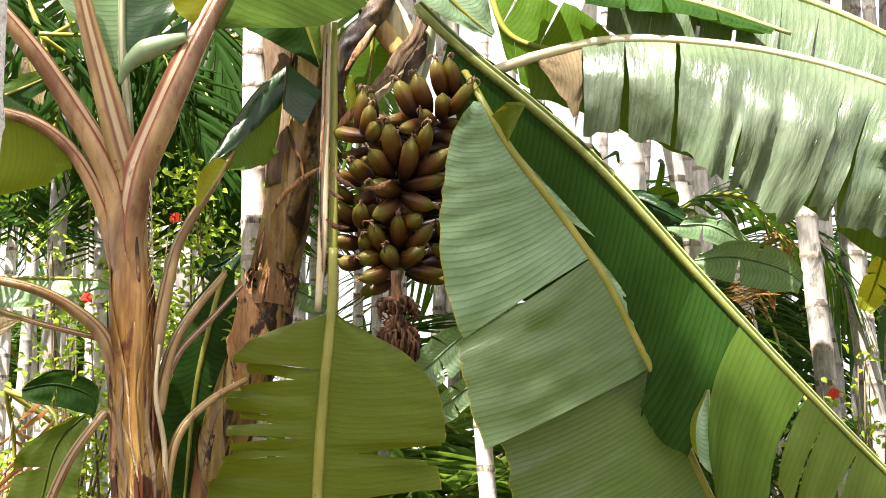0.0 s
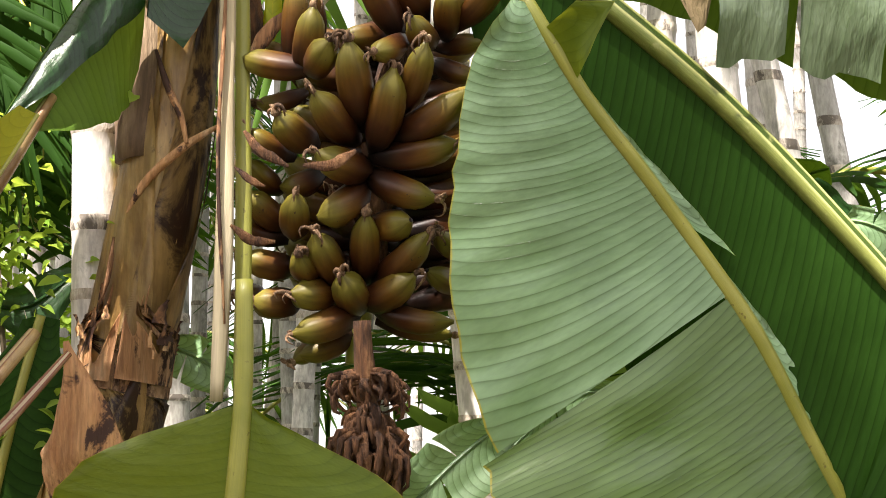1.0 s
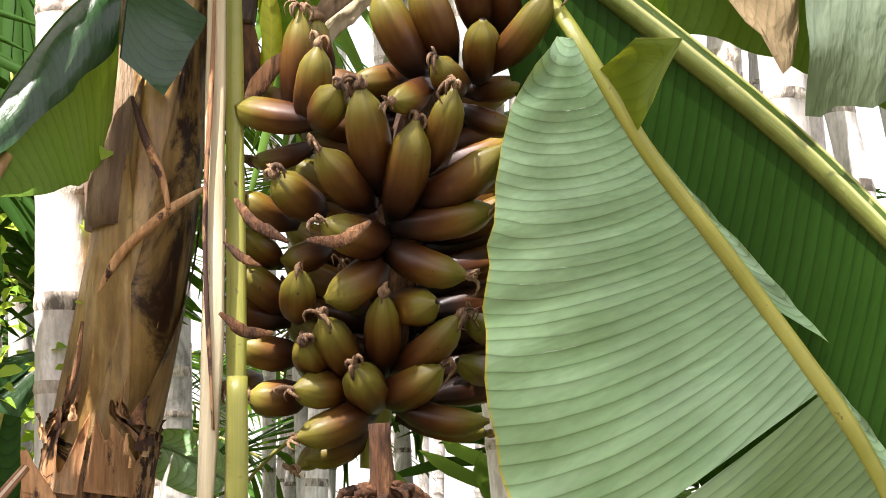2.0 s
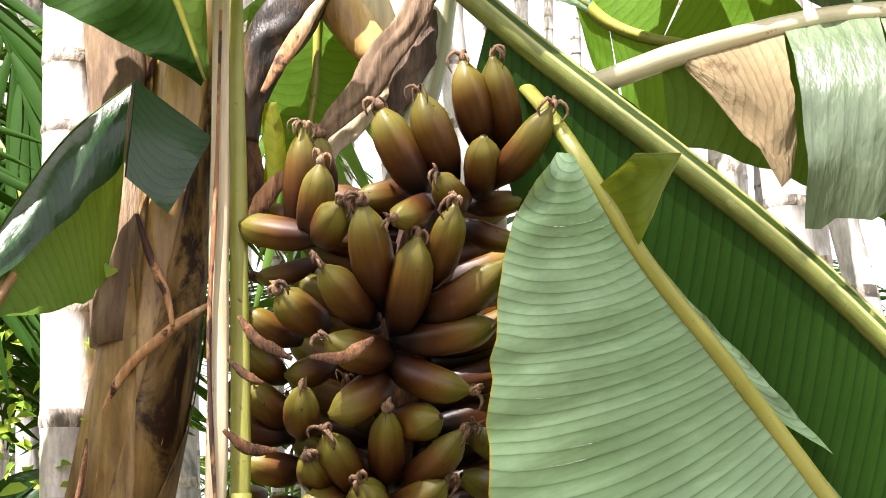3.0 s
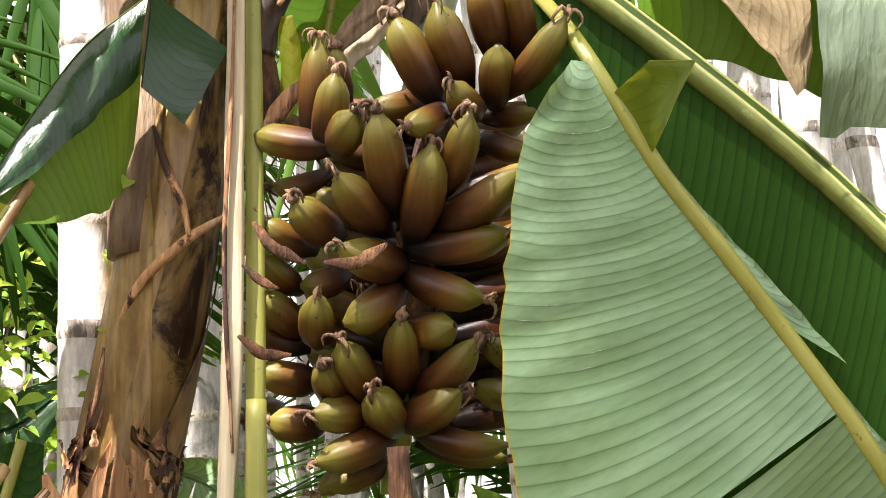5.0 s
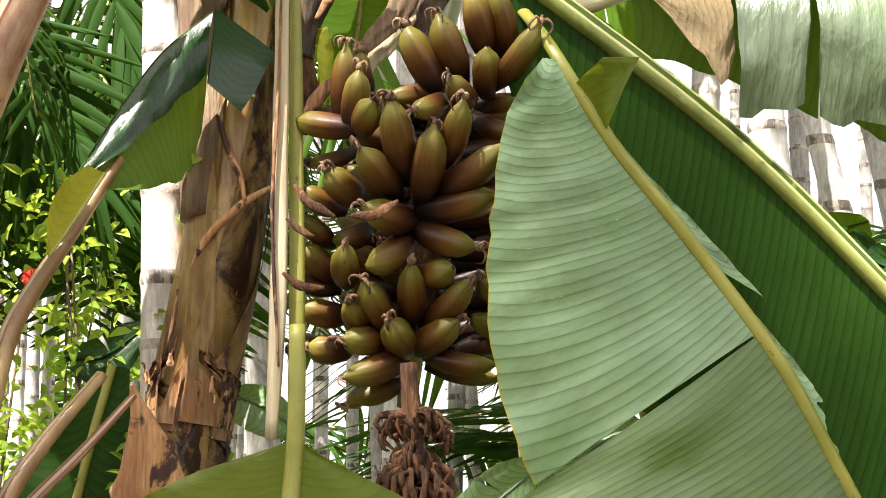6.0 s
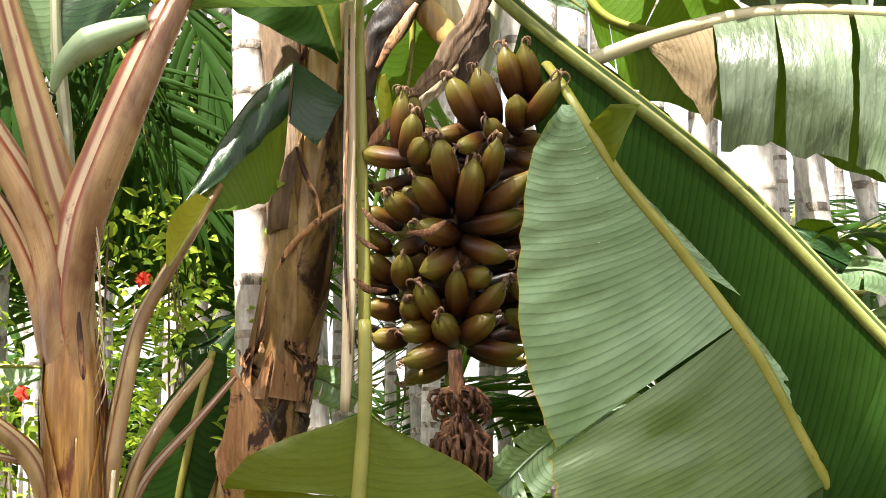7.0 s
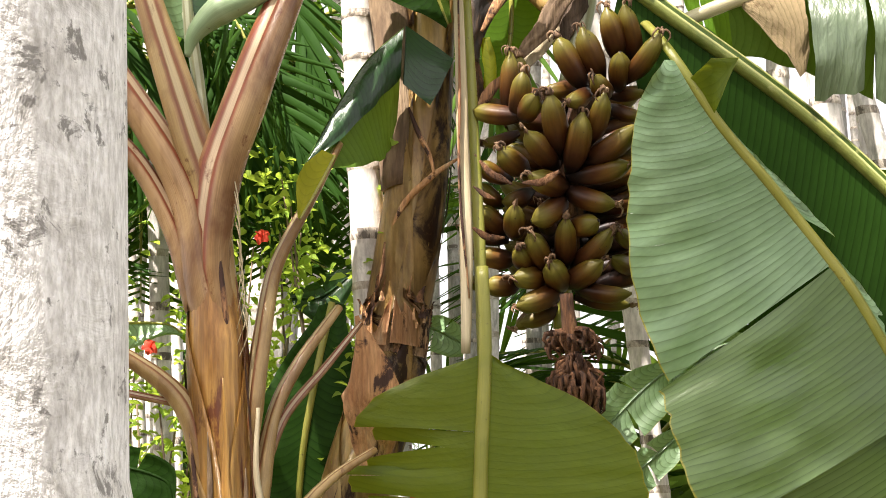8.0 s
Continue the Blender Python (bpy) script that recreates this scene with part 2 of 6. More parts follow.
M_STEM = streaked("stem_dark", [(0.2, (0.19, 0.095, 0.028)), (0.42, (0.39, 0.235, 0.072)), (0.6, (0.51, 0.345, 0.12)), (0.85, (0.60, 0.47, 0.20))], 6.0, (1, 1, 0.4), 0.36, 0.5, (0.035, 0.015, 0.007), (0.66, 0.73), 9.0, (1, 1, 0.6))
M_STEM_BLACK = streaked("stem_near_black", [(0.2, (0.014, 0.007, 0.004)), (0.5, (0.065, 0.032, 0.013)), (0.85, (0.22, 0.13, 0.05))], 7.0, (1, 1, 0.4), 0.55, 0.8, (0.012, 0.007, 0.004), (0.52, 0.60), 10.0)
M_STEM_OCHRE = streaked("stem_ochre", [(0.2, (0.20, 0.11, 0.034)), (0.5, (0.46, 0.295, 0.10)), (0.85, (0.60, 0.46, 0.20))], 5.0, (1, 1, 0.4), 0.36, 0.4, (0.05, 0.021, 0.010), (0.55, 0.63), 9.0)
M_STEM_RED = streaked("stem_red", [(0.2, (0.08, 0.028, 0.012)), (0.5, (0.27, 0.11, 0.038)), (0.85, (0.44, 0.25, 0.10))], 5.0, (1.4, 1.4, 0.25), 0.42, 0.5, (0.05, 0.018, 0.009), (0.60, 0.68), 8.0)
M_STEM_TAN = streaked("stem_tan", [(0.2, (0.20, 0.08, 0.018)), (0.5, (0.45, 0.245, 0.062)), (0.85, (0.60, 0.43, 0.15))], 6.0, (1.6, 1.6, 0.3), 0.30, 0.45, (0.12, 0.032, 0.010), (0.54, 0.585), 6.0, (1, 1, 0.35))
M_PETIOLE = petiole_material("petiole_rosy", (0.52, 0.39, 0.25), (0.21, 0.055, 0.026), (0.18, 0.082, 0.033), (0.40, 0.25, 0.115), 0.27)
M_PETIOLE_TAN = petiole_material("petiole_tan", (0.48, 0.38, 0.21), (0.20, 0.07, 0.025), (0.22, 0.12, 0.042), (0.42, 0.29, 0.12), 0.28)
M_PETIOLE_GREEN = petiole_material("petiole_green", (0.50, 0.52, 0.36), (0.30, 0.30, 0.16), (0.28, 0.32, 0.18), (0.42, 0.45, 0.28))
M_FIBRE = streaked("fibre_orange", [(0.25, (0.10, 0.04, 0.018)), (0.5, (0.36, 0.18, 0.08)), (0.8, (0.55, 0.36, 0.2))], 10.0, (1.5, 1.5, 0.3), 0.8, 0.8, (0.05, 0.02, 0.012), (0.52, 0.6), 13.0)
M_STRAW = streaked("straw", [(0.3, (0.115, 0.07, 0.036)), (0.55, (0.22, 0.15, 0.085)), (0.8, (0.35, 0.26, 0.165))], 9.0, (1.6, 1.6, 0.5), 0.8, 0.6, (0.08, 0.04, 0.02), (0.60, 0.70), 12.0)
M_GREYDRY = streaked("grey_dry", [(0.3, (0.055, 0.036, 0.024)), (0.7, (0.18, 0.125, 0.085))], 12.0, (1.6, 1.6, 0.4), 0.85, 0.7)
M_STUB = streaked("stub_orange", [(0.2, (0.34, 0.14, 0.05)), (0.55, (0.56, 0.31, 0.14)), (0.85, (0.70, 0.51, 0.32))], 8.0, (1.5, 1.5, 0.35), 0.7, 0.8, (0.05, 0.018, 0.009), (0.59, 0.65), 14.0, (1, 1, 0.5))
M_HUSK_CORE_SHADE = streaked("husk_dark_core_shade", [(0.3, (0.035, 0.014, 0.006)), (0.6, (0.15, 0.065, 0.024)), (0.85, (0.34, 0.18, 0.08))], 22.0, (1.5, 1.5, 0.4), 0.9, 0.9)
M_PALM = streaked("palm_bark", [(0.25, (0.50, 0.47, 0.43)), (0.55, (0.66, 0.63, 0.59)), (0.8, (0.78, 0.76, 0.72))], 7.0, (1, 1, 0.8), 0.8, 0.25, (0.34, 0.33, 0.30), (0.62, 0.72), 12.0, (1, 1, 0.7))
# Greyer copy of the palm bark: shade on dim trunks put into the colour.
M_PALM_GREY_SHADE = streaked("palm_bark_grey_shade", [(0.25, (0.26, 0.25, 0.23)), (0.6, (0.40, 0.39, 0.36)), (0.8, (0.50, 0.49, 0.46))], 7.0, (1, 1, 0.8), 0.85, 0.4, (0.12, 0.12, 0.10), (0.60, 0.72), 10.0, (1, 1, 0.7))
M_SCAR = streaked("palm_leaf_scar", [(0.3, (0.36, 0.31, 0.25)), (0.7, (0.55, 0.50, 0.43))], 16.0, (1, 1, 1), 0.85, 0.5, (0.13, 0.11, 0.09), (0.55, 0.63), 20.0)
M_LICHEN = streaked("palm_bark_lichen", [(0.2, (0.62, 0.60, 0.57)), (0.5, (0.86, 0.85, 0.83)), (0.85, (0.93, 0.93, 0.92))], 50.0, (1, 1, 1.2), 0.9, 0.2, (0.30, 0.285, 0.265), (0.62, 0.68), 120.0, (1, 1, 1.25))


def frond_material(name, dark, light, thru, trans=0.35):
    m, n, l, p = mat_new(name)
    geo = n.new("ShaderNodeNewGeometry")
    r = ramp(n, [(0.0, dark), (1.0, light)])
    l.new(geo.outputs["Random Per Island"], r.inputs[0])
    obj = n.new("ShaderNodeTexCoord").outputs["Object"]
    nz = noise_node(n, l, obj, 7.0, 3)
    rf = ramp(n, [(0.3, (0.75, 0.75, 0.75)), (0.7, (1.2, 1.2, 1.1))])
    l.new(nz.outputs["Fac"], rf.inputs[0])
    l.new(mixc(n, l, 1.0, r.outputs[0], rf.outputs[0], "MULTIPLY"), p.inputs["Base Color"])
    p.inputs["Roughness"].default_value = 0.6
    p.inputs["Specular IOR Level"].default_value = 0.05
    tr = n.new("ShaderNodeBsdfTranslucent")
    tr.inputs[0].default_value = (*thru, 1)
    mx = n.new("ShaderNodeMixShader")
    mx.inputs[0].default_value = trans
    l.new(p.outputs[0], mx.inputs[1])
    l.new(tr.outputs[0], mx.inputs[2])
    l.new(mx.outputs[0], n["Material Output"].inputs[0])
    return m


# Two tones of one frond green: shade and sun put into the colours.
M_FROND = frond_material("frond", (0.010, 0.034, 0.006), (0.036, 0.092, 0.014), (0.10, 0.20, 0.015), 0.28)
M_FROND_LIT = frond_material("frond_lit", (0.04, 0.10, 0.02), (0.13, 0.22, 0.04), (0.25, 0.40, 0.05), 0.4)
M_FROND_DEAD = frond_material("frond_dead", (0.20, 0.09, 0.03), (0.42, 0.22, 0.09), (0.5, 0.28, 0.1), 0.3)
M_SHRUB = frond_material("shrub_leaf", (0.12, 0.23, 0.03), (0.32, 0.45, 0.08), (0.5, 0.66, 0.07), 0.45)
M_PETAL = frond_material("petal_red", (0.62, 0.05, 0.035), (0.82, 0.13, 0.08), (0.9, 0.16, 0.09), 0.4)
M_TWIG = streaked("twig", [(0.3, (0.10, 0.07, 0.04)), (0.7, (0.22, 0.17, 0.10))], 10, (1, 1, 0.3), 0.8, 0.4)


def fruit_material():
    """Red-green banana skin: rosy brown at the base, blackened there for the shade in the bunch, olive green towards
    the tip, small dark flecks.
    """
    m, n, l, p = mat_new("banana_skin")
    uv = n.new("ShaderNodeUVMap").outputs[0]
    obj = n.new("ShaderNodeTexCoord").outputs["Object"]
    info = n.new("ShaderNodeObjectInfo")
    sep = n.new("ShaderNodeSeparateXYZ")
    l.new(uv, sep.inputs[0])
    nz = noise_node(n, l, obj, 16.0, 4)
    a = n.new("ShaderNodeMath")
    a.operation = "MULTIPLY_ADD"
    l.new(nz.outputs["Fac"], a.inputs[0])
    a.inputs[1].default_value = 0.35
    l.new(sep.outputs[0], a.inputs[2])
    b = n.new("ShaderNodeMath")
    b.operation = "MULTIPLY_ADD"
    l.new(info.outputs["Random"], b.inputs[0])
    b.inputs[1].default_value = 0.16
    l.new(a.outputs[0], b.inputs[2])
    # Darkest base stop paints the shade between fingers; the rosy brown is skin.
    r = ramp(n, [(0.17, (0.008, 0.0025, 0.0012)), (0.38, (0.064, 0.019, 0.004)), (0.54, (0.132, 0.062, 0.008)), (0.70, (0.150, 0.128, 0.017))])
    h = n.new("ShaderNodeMath")
    h.operation = "MULTIPLY"
    h.inputs[1].default_value = 0.66
    l.new(b.outputs[0], h.inputs[0])
    l.new(h.outputs[0], r.inputs[0])
    spots = noise_node(n, l, obj, 130.0, 2)
    rs = ramp(n, [(0.70, (0, 0, 0)), (0.76, (1, 1, 1))])
    l.new(spots.outputs["Fac"], rs.inputs[0])
    col = mixc(n, l, rs.outputs[0], r.outputs[0], (0.05, 0.025, 0.012))
    scar = noise_node(n, l, obj, 22.0, 6, rough=0.75)
    rc = ramp(n, [(0.66, (0, 0, 0)), (0.74, (0.7, 0.7, 0.7))])
    l.new(scar.outputs["Fac"], rc.inputs[0])
    col = mixc(n, l, rc.outputs[0], col, (0.09, 0.045, 0.02))
    streak = noise_node(n, l, uv, 4.0, 4, (0.7, 5.0, 1.0))
    rk = ramp(n, [(0.36, (0.62, 0.58, 0.52)), (0.62, (1.18, 1.18, 1.12))])
    l.new(streak.outputs["Fac"], rk.inputs[0])
    col = mixc(n, l, 0.4, col, rk.outputs[0], "MULTIPLY")
    ridge = n.new("ShaderNodeMath")
    ridge.operation = "PINGPONG"
    ridge.inputs[1].default_value = 0.1
    l.new(sep.outputs[1], ridge.inputs[0])
    rr = ramp(n, [(0.0, (0.6, 0.55, 0.48)), (0.03, (1, 1, 1))])
    l.new(ridge.outputs[0], rr.inputs[0])
    col = mixc(n, l, 0.5, col, rr.outputs[0], "MULTIPLY")
    l.new(col, p.inputs["Base Color"])
    rg = ramp(n, [(0.35, (0.34, 0.34, 0.34)), (0.65, (0.58, 0.58, 0.58))])
    l.new(scar.outputs["Fac"], rg.inputs[0])
    l.new(rg.outputs[0], p.inputs["Roughness"])
    p.inputs["Specular IOR Level"].default_value = 0.35
    l.new(bump(n, l, nz.outputs["Fac"], 0.15, 0.004), p.inputs["Normal"])
    return m


M_FRUIT = fruit_material()


def ground_material():
    m, n, l, p = mat_new("leaf_litter")
    obj = n.new("ShaderNodeTexCoord").outputs["Object"]
    a = noise_node(n, l, obj, 1.3, 6)
    r = ramp(n, [(0.3, (0.028, 0.02, 0.012)), (0.55, (0.06, 0.042, 0.022)), (0.75, (0.03, 0.045, 0.012))])
    l.new(a.outputs["Fac"], r.inputs[0])
    f = noise_node(n, l, obj, 30, 4)
    rf = ramp(n, [(0.3, (0.6, 0.6, 0.6)), (0.7, (1.3, 1.3, 1.3))])
    l.new(f.outputs["Fac"], rf.inputs[0])
    l.new(mixc(n, l, 1.0, r.outputs[0], rf.outputs[0], "MULTIPLY"), p.inputs["Base Color"])
    l.new(bump(n, l, f.outputs["Fac"], 0.8, 0.03), p.inputs["Normal"])
    p.inputs["Roughness"].default_value = 0.95
    return m


M_GROUND = ground_material()


# ------------------------------------------------------------ mesh helpers
def thing(name, label, category, loc=(0, 0, 0), group="", kind=""):
    ob = new(name)
    ob.empty_display_size = 0.1
    ob.location = loc
    return tagged(ob, label, category, group, kind)


def part(name, bm, material, parent, label="", smooth=True):
    """Links a bmesh, given in world places, as one mesh under a thing or a part."""
    me = bpy.data.meshes.new(name)
    root = Vector((0, 0, 0))
    up = parent
    while up is not None:
        root += up.location
        up = up.parent
    bmesh.ops.translate(bm, verts=bm.verts, vec=-root)
    bm.to_mesh(me)
    bm.free()
    me.materials.append(material)
    if smooth:
        me.polygons.foreach_set("use_smooth", [True] * len(me.polygons))
    ob = new(name, me)
    ob.parent = parent
    return tagged(ob, label)


def spline(pts, n):
    """n + 1 places, evenly spaced, on a smooth line through the points."""
    p = [Vector(q) for q in pts]
    p = [2 * p[0] - p[1], *p, 2 * p[-1] - p[-2]]
    k, fine, m = len(p) - 3, [], 12 * (len(p) - 3)
    for i in range(m + 1):
        s = i / m * k
        j = min(int(s), k - 1)
        t, (a, b, c, d) = s - j, p[j : j + 4]
        fine.append(0.5 * (2 * b + (c - a) * t + (2 * a - 5 * b + 4 * c - d) * t * t + (3 * b - a - 3 * c + d) * t**3))
    run = [0.0]
    for a, b in zip(fine, fine[1:]):
        run.append(run[-1] + (b - a).length)
    out, j = [], 0
    for i in range(n + 1):
        w = run[-1] * i / n
        while j < m - 1 and run[j + 1] < w:
            j += 1
        out.append(fine[j].lerp(fine[j + 1], min(1.0, (w - run[j]) / max(1e-9, run[j + 1] - run[j]))))
    return out


def lerp_list(v, u):
    s = max(0.0, min(1.0, u)) * (len(v) - 1)
    j = min(int(s), len(v) - 2)
    return v[j] + (v[j + 1] - v[j]) * (s - j)


def smooth_list(v, u):
    s = max(0.0, min(1.0, u)) * (len(v) - 1)
    j = min(int(s), len(v) - 2)
    a, b, c, d = v[max(j - 1, 0)], v[j], v[j + 1], v[min(j + 2, len(v) - 1)]
    t = s - j
    return max(0.0, 0.5 * (2 * b + (c - a) * t + (2 * a - 5 * b + 4 * c - d) * t * t + (3 * b - a - 3 * c + d) * t**3))


def tube(bm, pts, radii, n=16, seg=10, face=None, groove=0.0, flat=1.0, wobble=0.0, seed=0, raw=False, pleat=0.0):
    """A tapered round stem along a smooth line. face: the side with the channel, groove deep; flat: depth over width."""
    line = [Vector(q) for q in pts] if raw else spline(pts, n)
    n = len(line) - 1
    uvl = bm.loops.layers.uv.verify()
    rings, run = [], 0.0
    runs = []
    for i, q in enumerate(line):
        t = (line[min(i + 1, n)] - line[max(i - 1, 0)]).normalized()
        f = Vector(face) if face else (Vector((0, -1, 0)) if abs(t.y) < 0.9 else Vector((0, 0, 1)))
        f = (f - t * f.dot(t)).normalized()
        s = t.cross(f)
        r = lerp_list(radii, i / n)
        ring = []
        for j in range(seg):
            a = 2 * math.pi * j / seg
            d = math.atan2(math.sin(a), math.cos(a))
            k = 1 - groove * math.exp(-((d / 0.62) ** 2))
            if pleat:
                k *= 1 + pleat * math.cos(5 * a + 1.5 * math.sin(i * 0.35) + seed)
            if wobble:
                k *= 1 + wobble * noise.noise((q + s * math.sin(a) * r * 3 + f * math.cos(a) * r * 3) * 9 + Vector((seed, 0, 0)))
            ring.append(bm.verts.new(q + (f * math.cos(a) * flat + s * math.sin(a)) * r * k))
        if i:
            run += (line[i] - line[i - 1]).length
        runs.append(run)
        rings.append(ring)
    for i in range(n):
        for j in range(seg):
            k = (j + 1) % seg
            fc = bm.faces.new((rings[i][j], rings[i][k], rings[i + 1][k], rings[i + 1][j]))
            for lp, (uu, vv) in zip(fc.loops, ((runs[i], j), (runs[i], j + 1), (runs[i + 1], j + 1), (runs[i + 1], j))):
                lp[uvl].uv = (uu, vv / seg)
    bm.faces.new(rings[0][::-1])
    bm.faces.new(rings[-1])
    return bm


def shell(pts, radii, u0, u1, a0, a1, slant=0.0, lift=1.05, n=26, seg=14, seed=0, ragged=0.02):
    """An old leaf sheath wrapped round a stem: part of its surface, lifted off, with a slanting ragged upper edge. Angles in degrees, 0 faces the camera."""
    line = spline(pts, 80)
    bm = bmesh.new()
    uvl = bm.loops.layers.uv.verify()
    grid = []
    for i in range(n + 1):
        row = []
        for j in range(seg + 1):
            c = j / seg
            top = u1 + slant * (c - 0.5) + ragged * noise.noise(Vector((c * 9, seed, 0.5)))
            u = u0 + (top - u0) * i / n
            k = max(0.0, min(79.0, u * 80))
            q = line[int(k)].lerp(line[int(k) + 1], k - int(k))
            t = (line[min(int(k) + 2, 80)] - line[max(int(k) - 1, 0)]).normalized()
            f = Vector((0, -1, 0))
            f = (f - t * f.dot(t)).normalized()
            s = t.cross(f)
            h = max(0.0, min(1.0, (u - u0) / (u1 - u0))) ** 4
            b0, b1 = (a0 + (a1 - a0) * 0.8 * h, a1) if slant < 0 else (a0, a1 - (a1 - a0) * 0.8 * h)
            b0 += 7 * noise.noise(Vector((u * 14, seed, 1.5)))
            b1 += 7 * noise.noise(Vector((u * 14, seed, 7.5)))
            a = radians(b0 + (b1 - b0) * c)
            edge = min(c, 1 - c) * 2
            r = lerp_list(radii, u) * (lift + 0.05 * (1 - edge) ** 2 * 1.0 + 0.05 * (i / n) ** 6 + 0.02 * noise.noise(q * 8))
            row.append((bm.verts.new(q + (f * math.cos(a) + s * math.sin(a)) * r), (u, c)))
        grid.append(row)
    for i in range(n):
        for j in range(seg):
            c = (grid[i][j], grid[i + 1][j], grid[i + 1][j + 1], grid[i][j + 1])
            fc = bm.faces.new([x[0] for x in c])
            for lp, x in zip(fc.loops, c):
                lp[uvl].uv = x[1]
    out = bmesh.ops.solidify(bm, geom=bm.faces[:], thickness=0.004)
    return bm


def tube_part(name, pts, radii, material, parent, label="", **kw):
    return part(name, tube(bmesh.new(), pts, radii, **kw), material, parent, label)


def blade(line, u0, u1, dirs, widths, cuts=(), curl=(0, 0, 0), bulge=(0, 0, 0), gap=0.06, swing=0.05, seed=1, across=10, fray=0.025, saw=False, tear=0.0, crumple=0.0):
    """Half a leaf blade beside the midrib line, in strips between cuts (fractions of u0..u1). dirs: ways out from the midrib, base to tip.
    curl: bend of the outer part per width; bulge: swelling in the middle."""
    rng = random.Random(seed)
    bm = bmesh.new()
    uvl = bm.loops.layers.uv.verify()
    dirs = [Vector(d).normalized() for d in dirs]
    curl, bulge = Vector(curl), Vector(bulge)
    length = sum((line[i + 1] - line[i]).length for i in range(len(line) - 1))
    bounds = [0.0, *cuts, 1.0]
    last = len(line) - 1

    def mid(u):
        s = max(0.0, min(1.0, u0 + (u1 - u0) * u)) * last
        j = min(int(s), last - 1)
        return line[j].lerp(line[j + 1], s - j)

    for k in range(len(bounds) - 1):
        a, b = bounds[k], bounds[k + 1]
        n = max(3, int((b - a) * length * (u1 - u0) / 0.022))
        sw = Vector([rng.uniform(-1, 1) for _ in range(3)]) * swing if len(bounds) > 2 else Vector((0, 0, 0))
        tw = rng.uniform(-1, 1) * swing * 1.4 if len(bounds) > 2 else 0.0
        cut_short = rng.uniform(0.86 if tear else 0.9, 1.0) if len(bounds) > 2 else 1.0
        deep = min(0.85, tear * rng.uniform(0.3, 1.9))
        grid = []
        for i in range(n + 1):
            t = i / n
            u = a + (b - a) * t
            d = lerp_list(dirs, u)
            w = smooth_list(widths, u) * cut_short
            if saw:
                w *= 0.12 + 0.88 * t
            w *= 1 + fray * noise.noise(Vector((u * 31.0, seed * 3.1, k)))
            row = []
            for j in range(across + 1):
                v = j / across
                vt = max(0.0, (v - deep) / (1 - deep))
                uu = a + (b - a) * (0.5 + (t - 0.5) * (1 - (gap * vt if len(bounds) > 2 else 0)))
                q = mid(uu) + d * (w * v) + curl * (w * v * v) + bulge * (w * math.sin(math.pi * min(1, v)))
                q += sw * (w * vt) + Vector((0, -1, 0)) * (tw * (t - 0.5) * w * vt)
                q += Vector((0, 1, 0)) * (0.010 * v * noise.noise(Vector((u * 9, v * 3, seed)))) + Vector((0, -1, 0)) * (0.006 * v * math.sin(u * length * 55 + v * 2 + seed))
                if crumple:
                    q += Vector((0.3, -1, 0)) * (crumple * w * min(1, 2 * v) * (noise.noise(Vector((u * length * (u1 - u0) * 11, v * 2.5, seed))) + 0.5 * noise.noise(Vector((u * length * (u1 - u0) * 30, v * 7, seed)))))
                row.append((bm.verts.new(q), (u * length * (u1 - u0), v)))
            grid.append(row)
        for i in range(n):
            for j in range(across):
                c = [grid[i][j], grid[i + 1][j], grid[i + 1][j + 1], grid[i][j + 1]]
                fc = bm.faces.new([x[0] for x in c])
                for lp, x in zip(fc.loops, c):
                    lp[uvl].uv = x[1]
    return bm


def banana_leaf(label, mid, radii, halves, rib=None, group="banana leaves", groove=0.0, face=None, rib_label="", n=40, flat=1.0):
    """halves: dictionaries for blade(), with 'mat'."""
    ob = thing("banana_leaf", label, "leaf", mid[0], group)
    line = spline(mid, n)
    tube_part("midrib", mid, radii, rib or M_RIB, ob, rib_label, n=n, seg=10, face=face, groove=groove, flat=flat)
    for h in halves:
        h = dict(h)
        mat, tag, nm = h.pop("mat"), h.pop("label", ""), h.pop("name", "blade")
        part(nm, blade(line, h.pop("u0", 0.0), h.pop("u1", 1.0), **h), mat, ob, tag)
    return ob


# ------------------------------------------------------------ ground
def build_ground():
    bm = bmesh.new()
    n, size = 60, 400.0
    rows = []
    for i in range(n + 1):
        row = []
        for j in range(n + 1):
            x, y = ((i / n * 2 - 1) ** 3) * size, ((j / n * 2 - 1) ** 3) * size + 4
            row.append(bm.verts.new((x, y, 0.06 * noise.noise(Vector((x * 0.5, y * 0.5, 0))))))
        rows.append(row)
    for i in range(n):
        for j in range(n):
            bm.faces.new((rows[i][j], rows[i + 1][j], rows[i + 1][j + 1], rows[i][j + 1]))
    me = bpy.data.meshes.new("ground")
    bm.to_mesh(me)
    bm.free()
    me.materials.append(M_GROUND)
    tagged(new("ground", me), "brown leaf litter and soil with low weeds", "ground", "", "structure")


build_ground()

# ------------------------------------------------------------ fruiting banana plant
plant = thing("banana_plant", "leaning brown banana stem with peeling dried sheaths", "banana plant", (-0.75, 3.55, 0))
STEM = [(-0.756, 3.44, -0.05), (-0.656, 3.420, 1.319), (-0.612, 3.418, 1.583), (-0.546, 3.416, 1.782), (-0.520, 3.413, 1.948), (-0.489, 3.411, 2.116), (-0.461, 3.409, 2.286), (-0.444, 3.407, 2.457), (-0.431, 3.404, 2.630), (-0.428, 3.402, 2.805), (-0.425, 3.400, 2.963)]
STEM_R = [0.085, 0.080, 0.075, 0.072, 0.070, 0.068, 0.064, 0.052, 0.042]
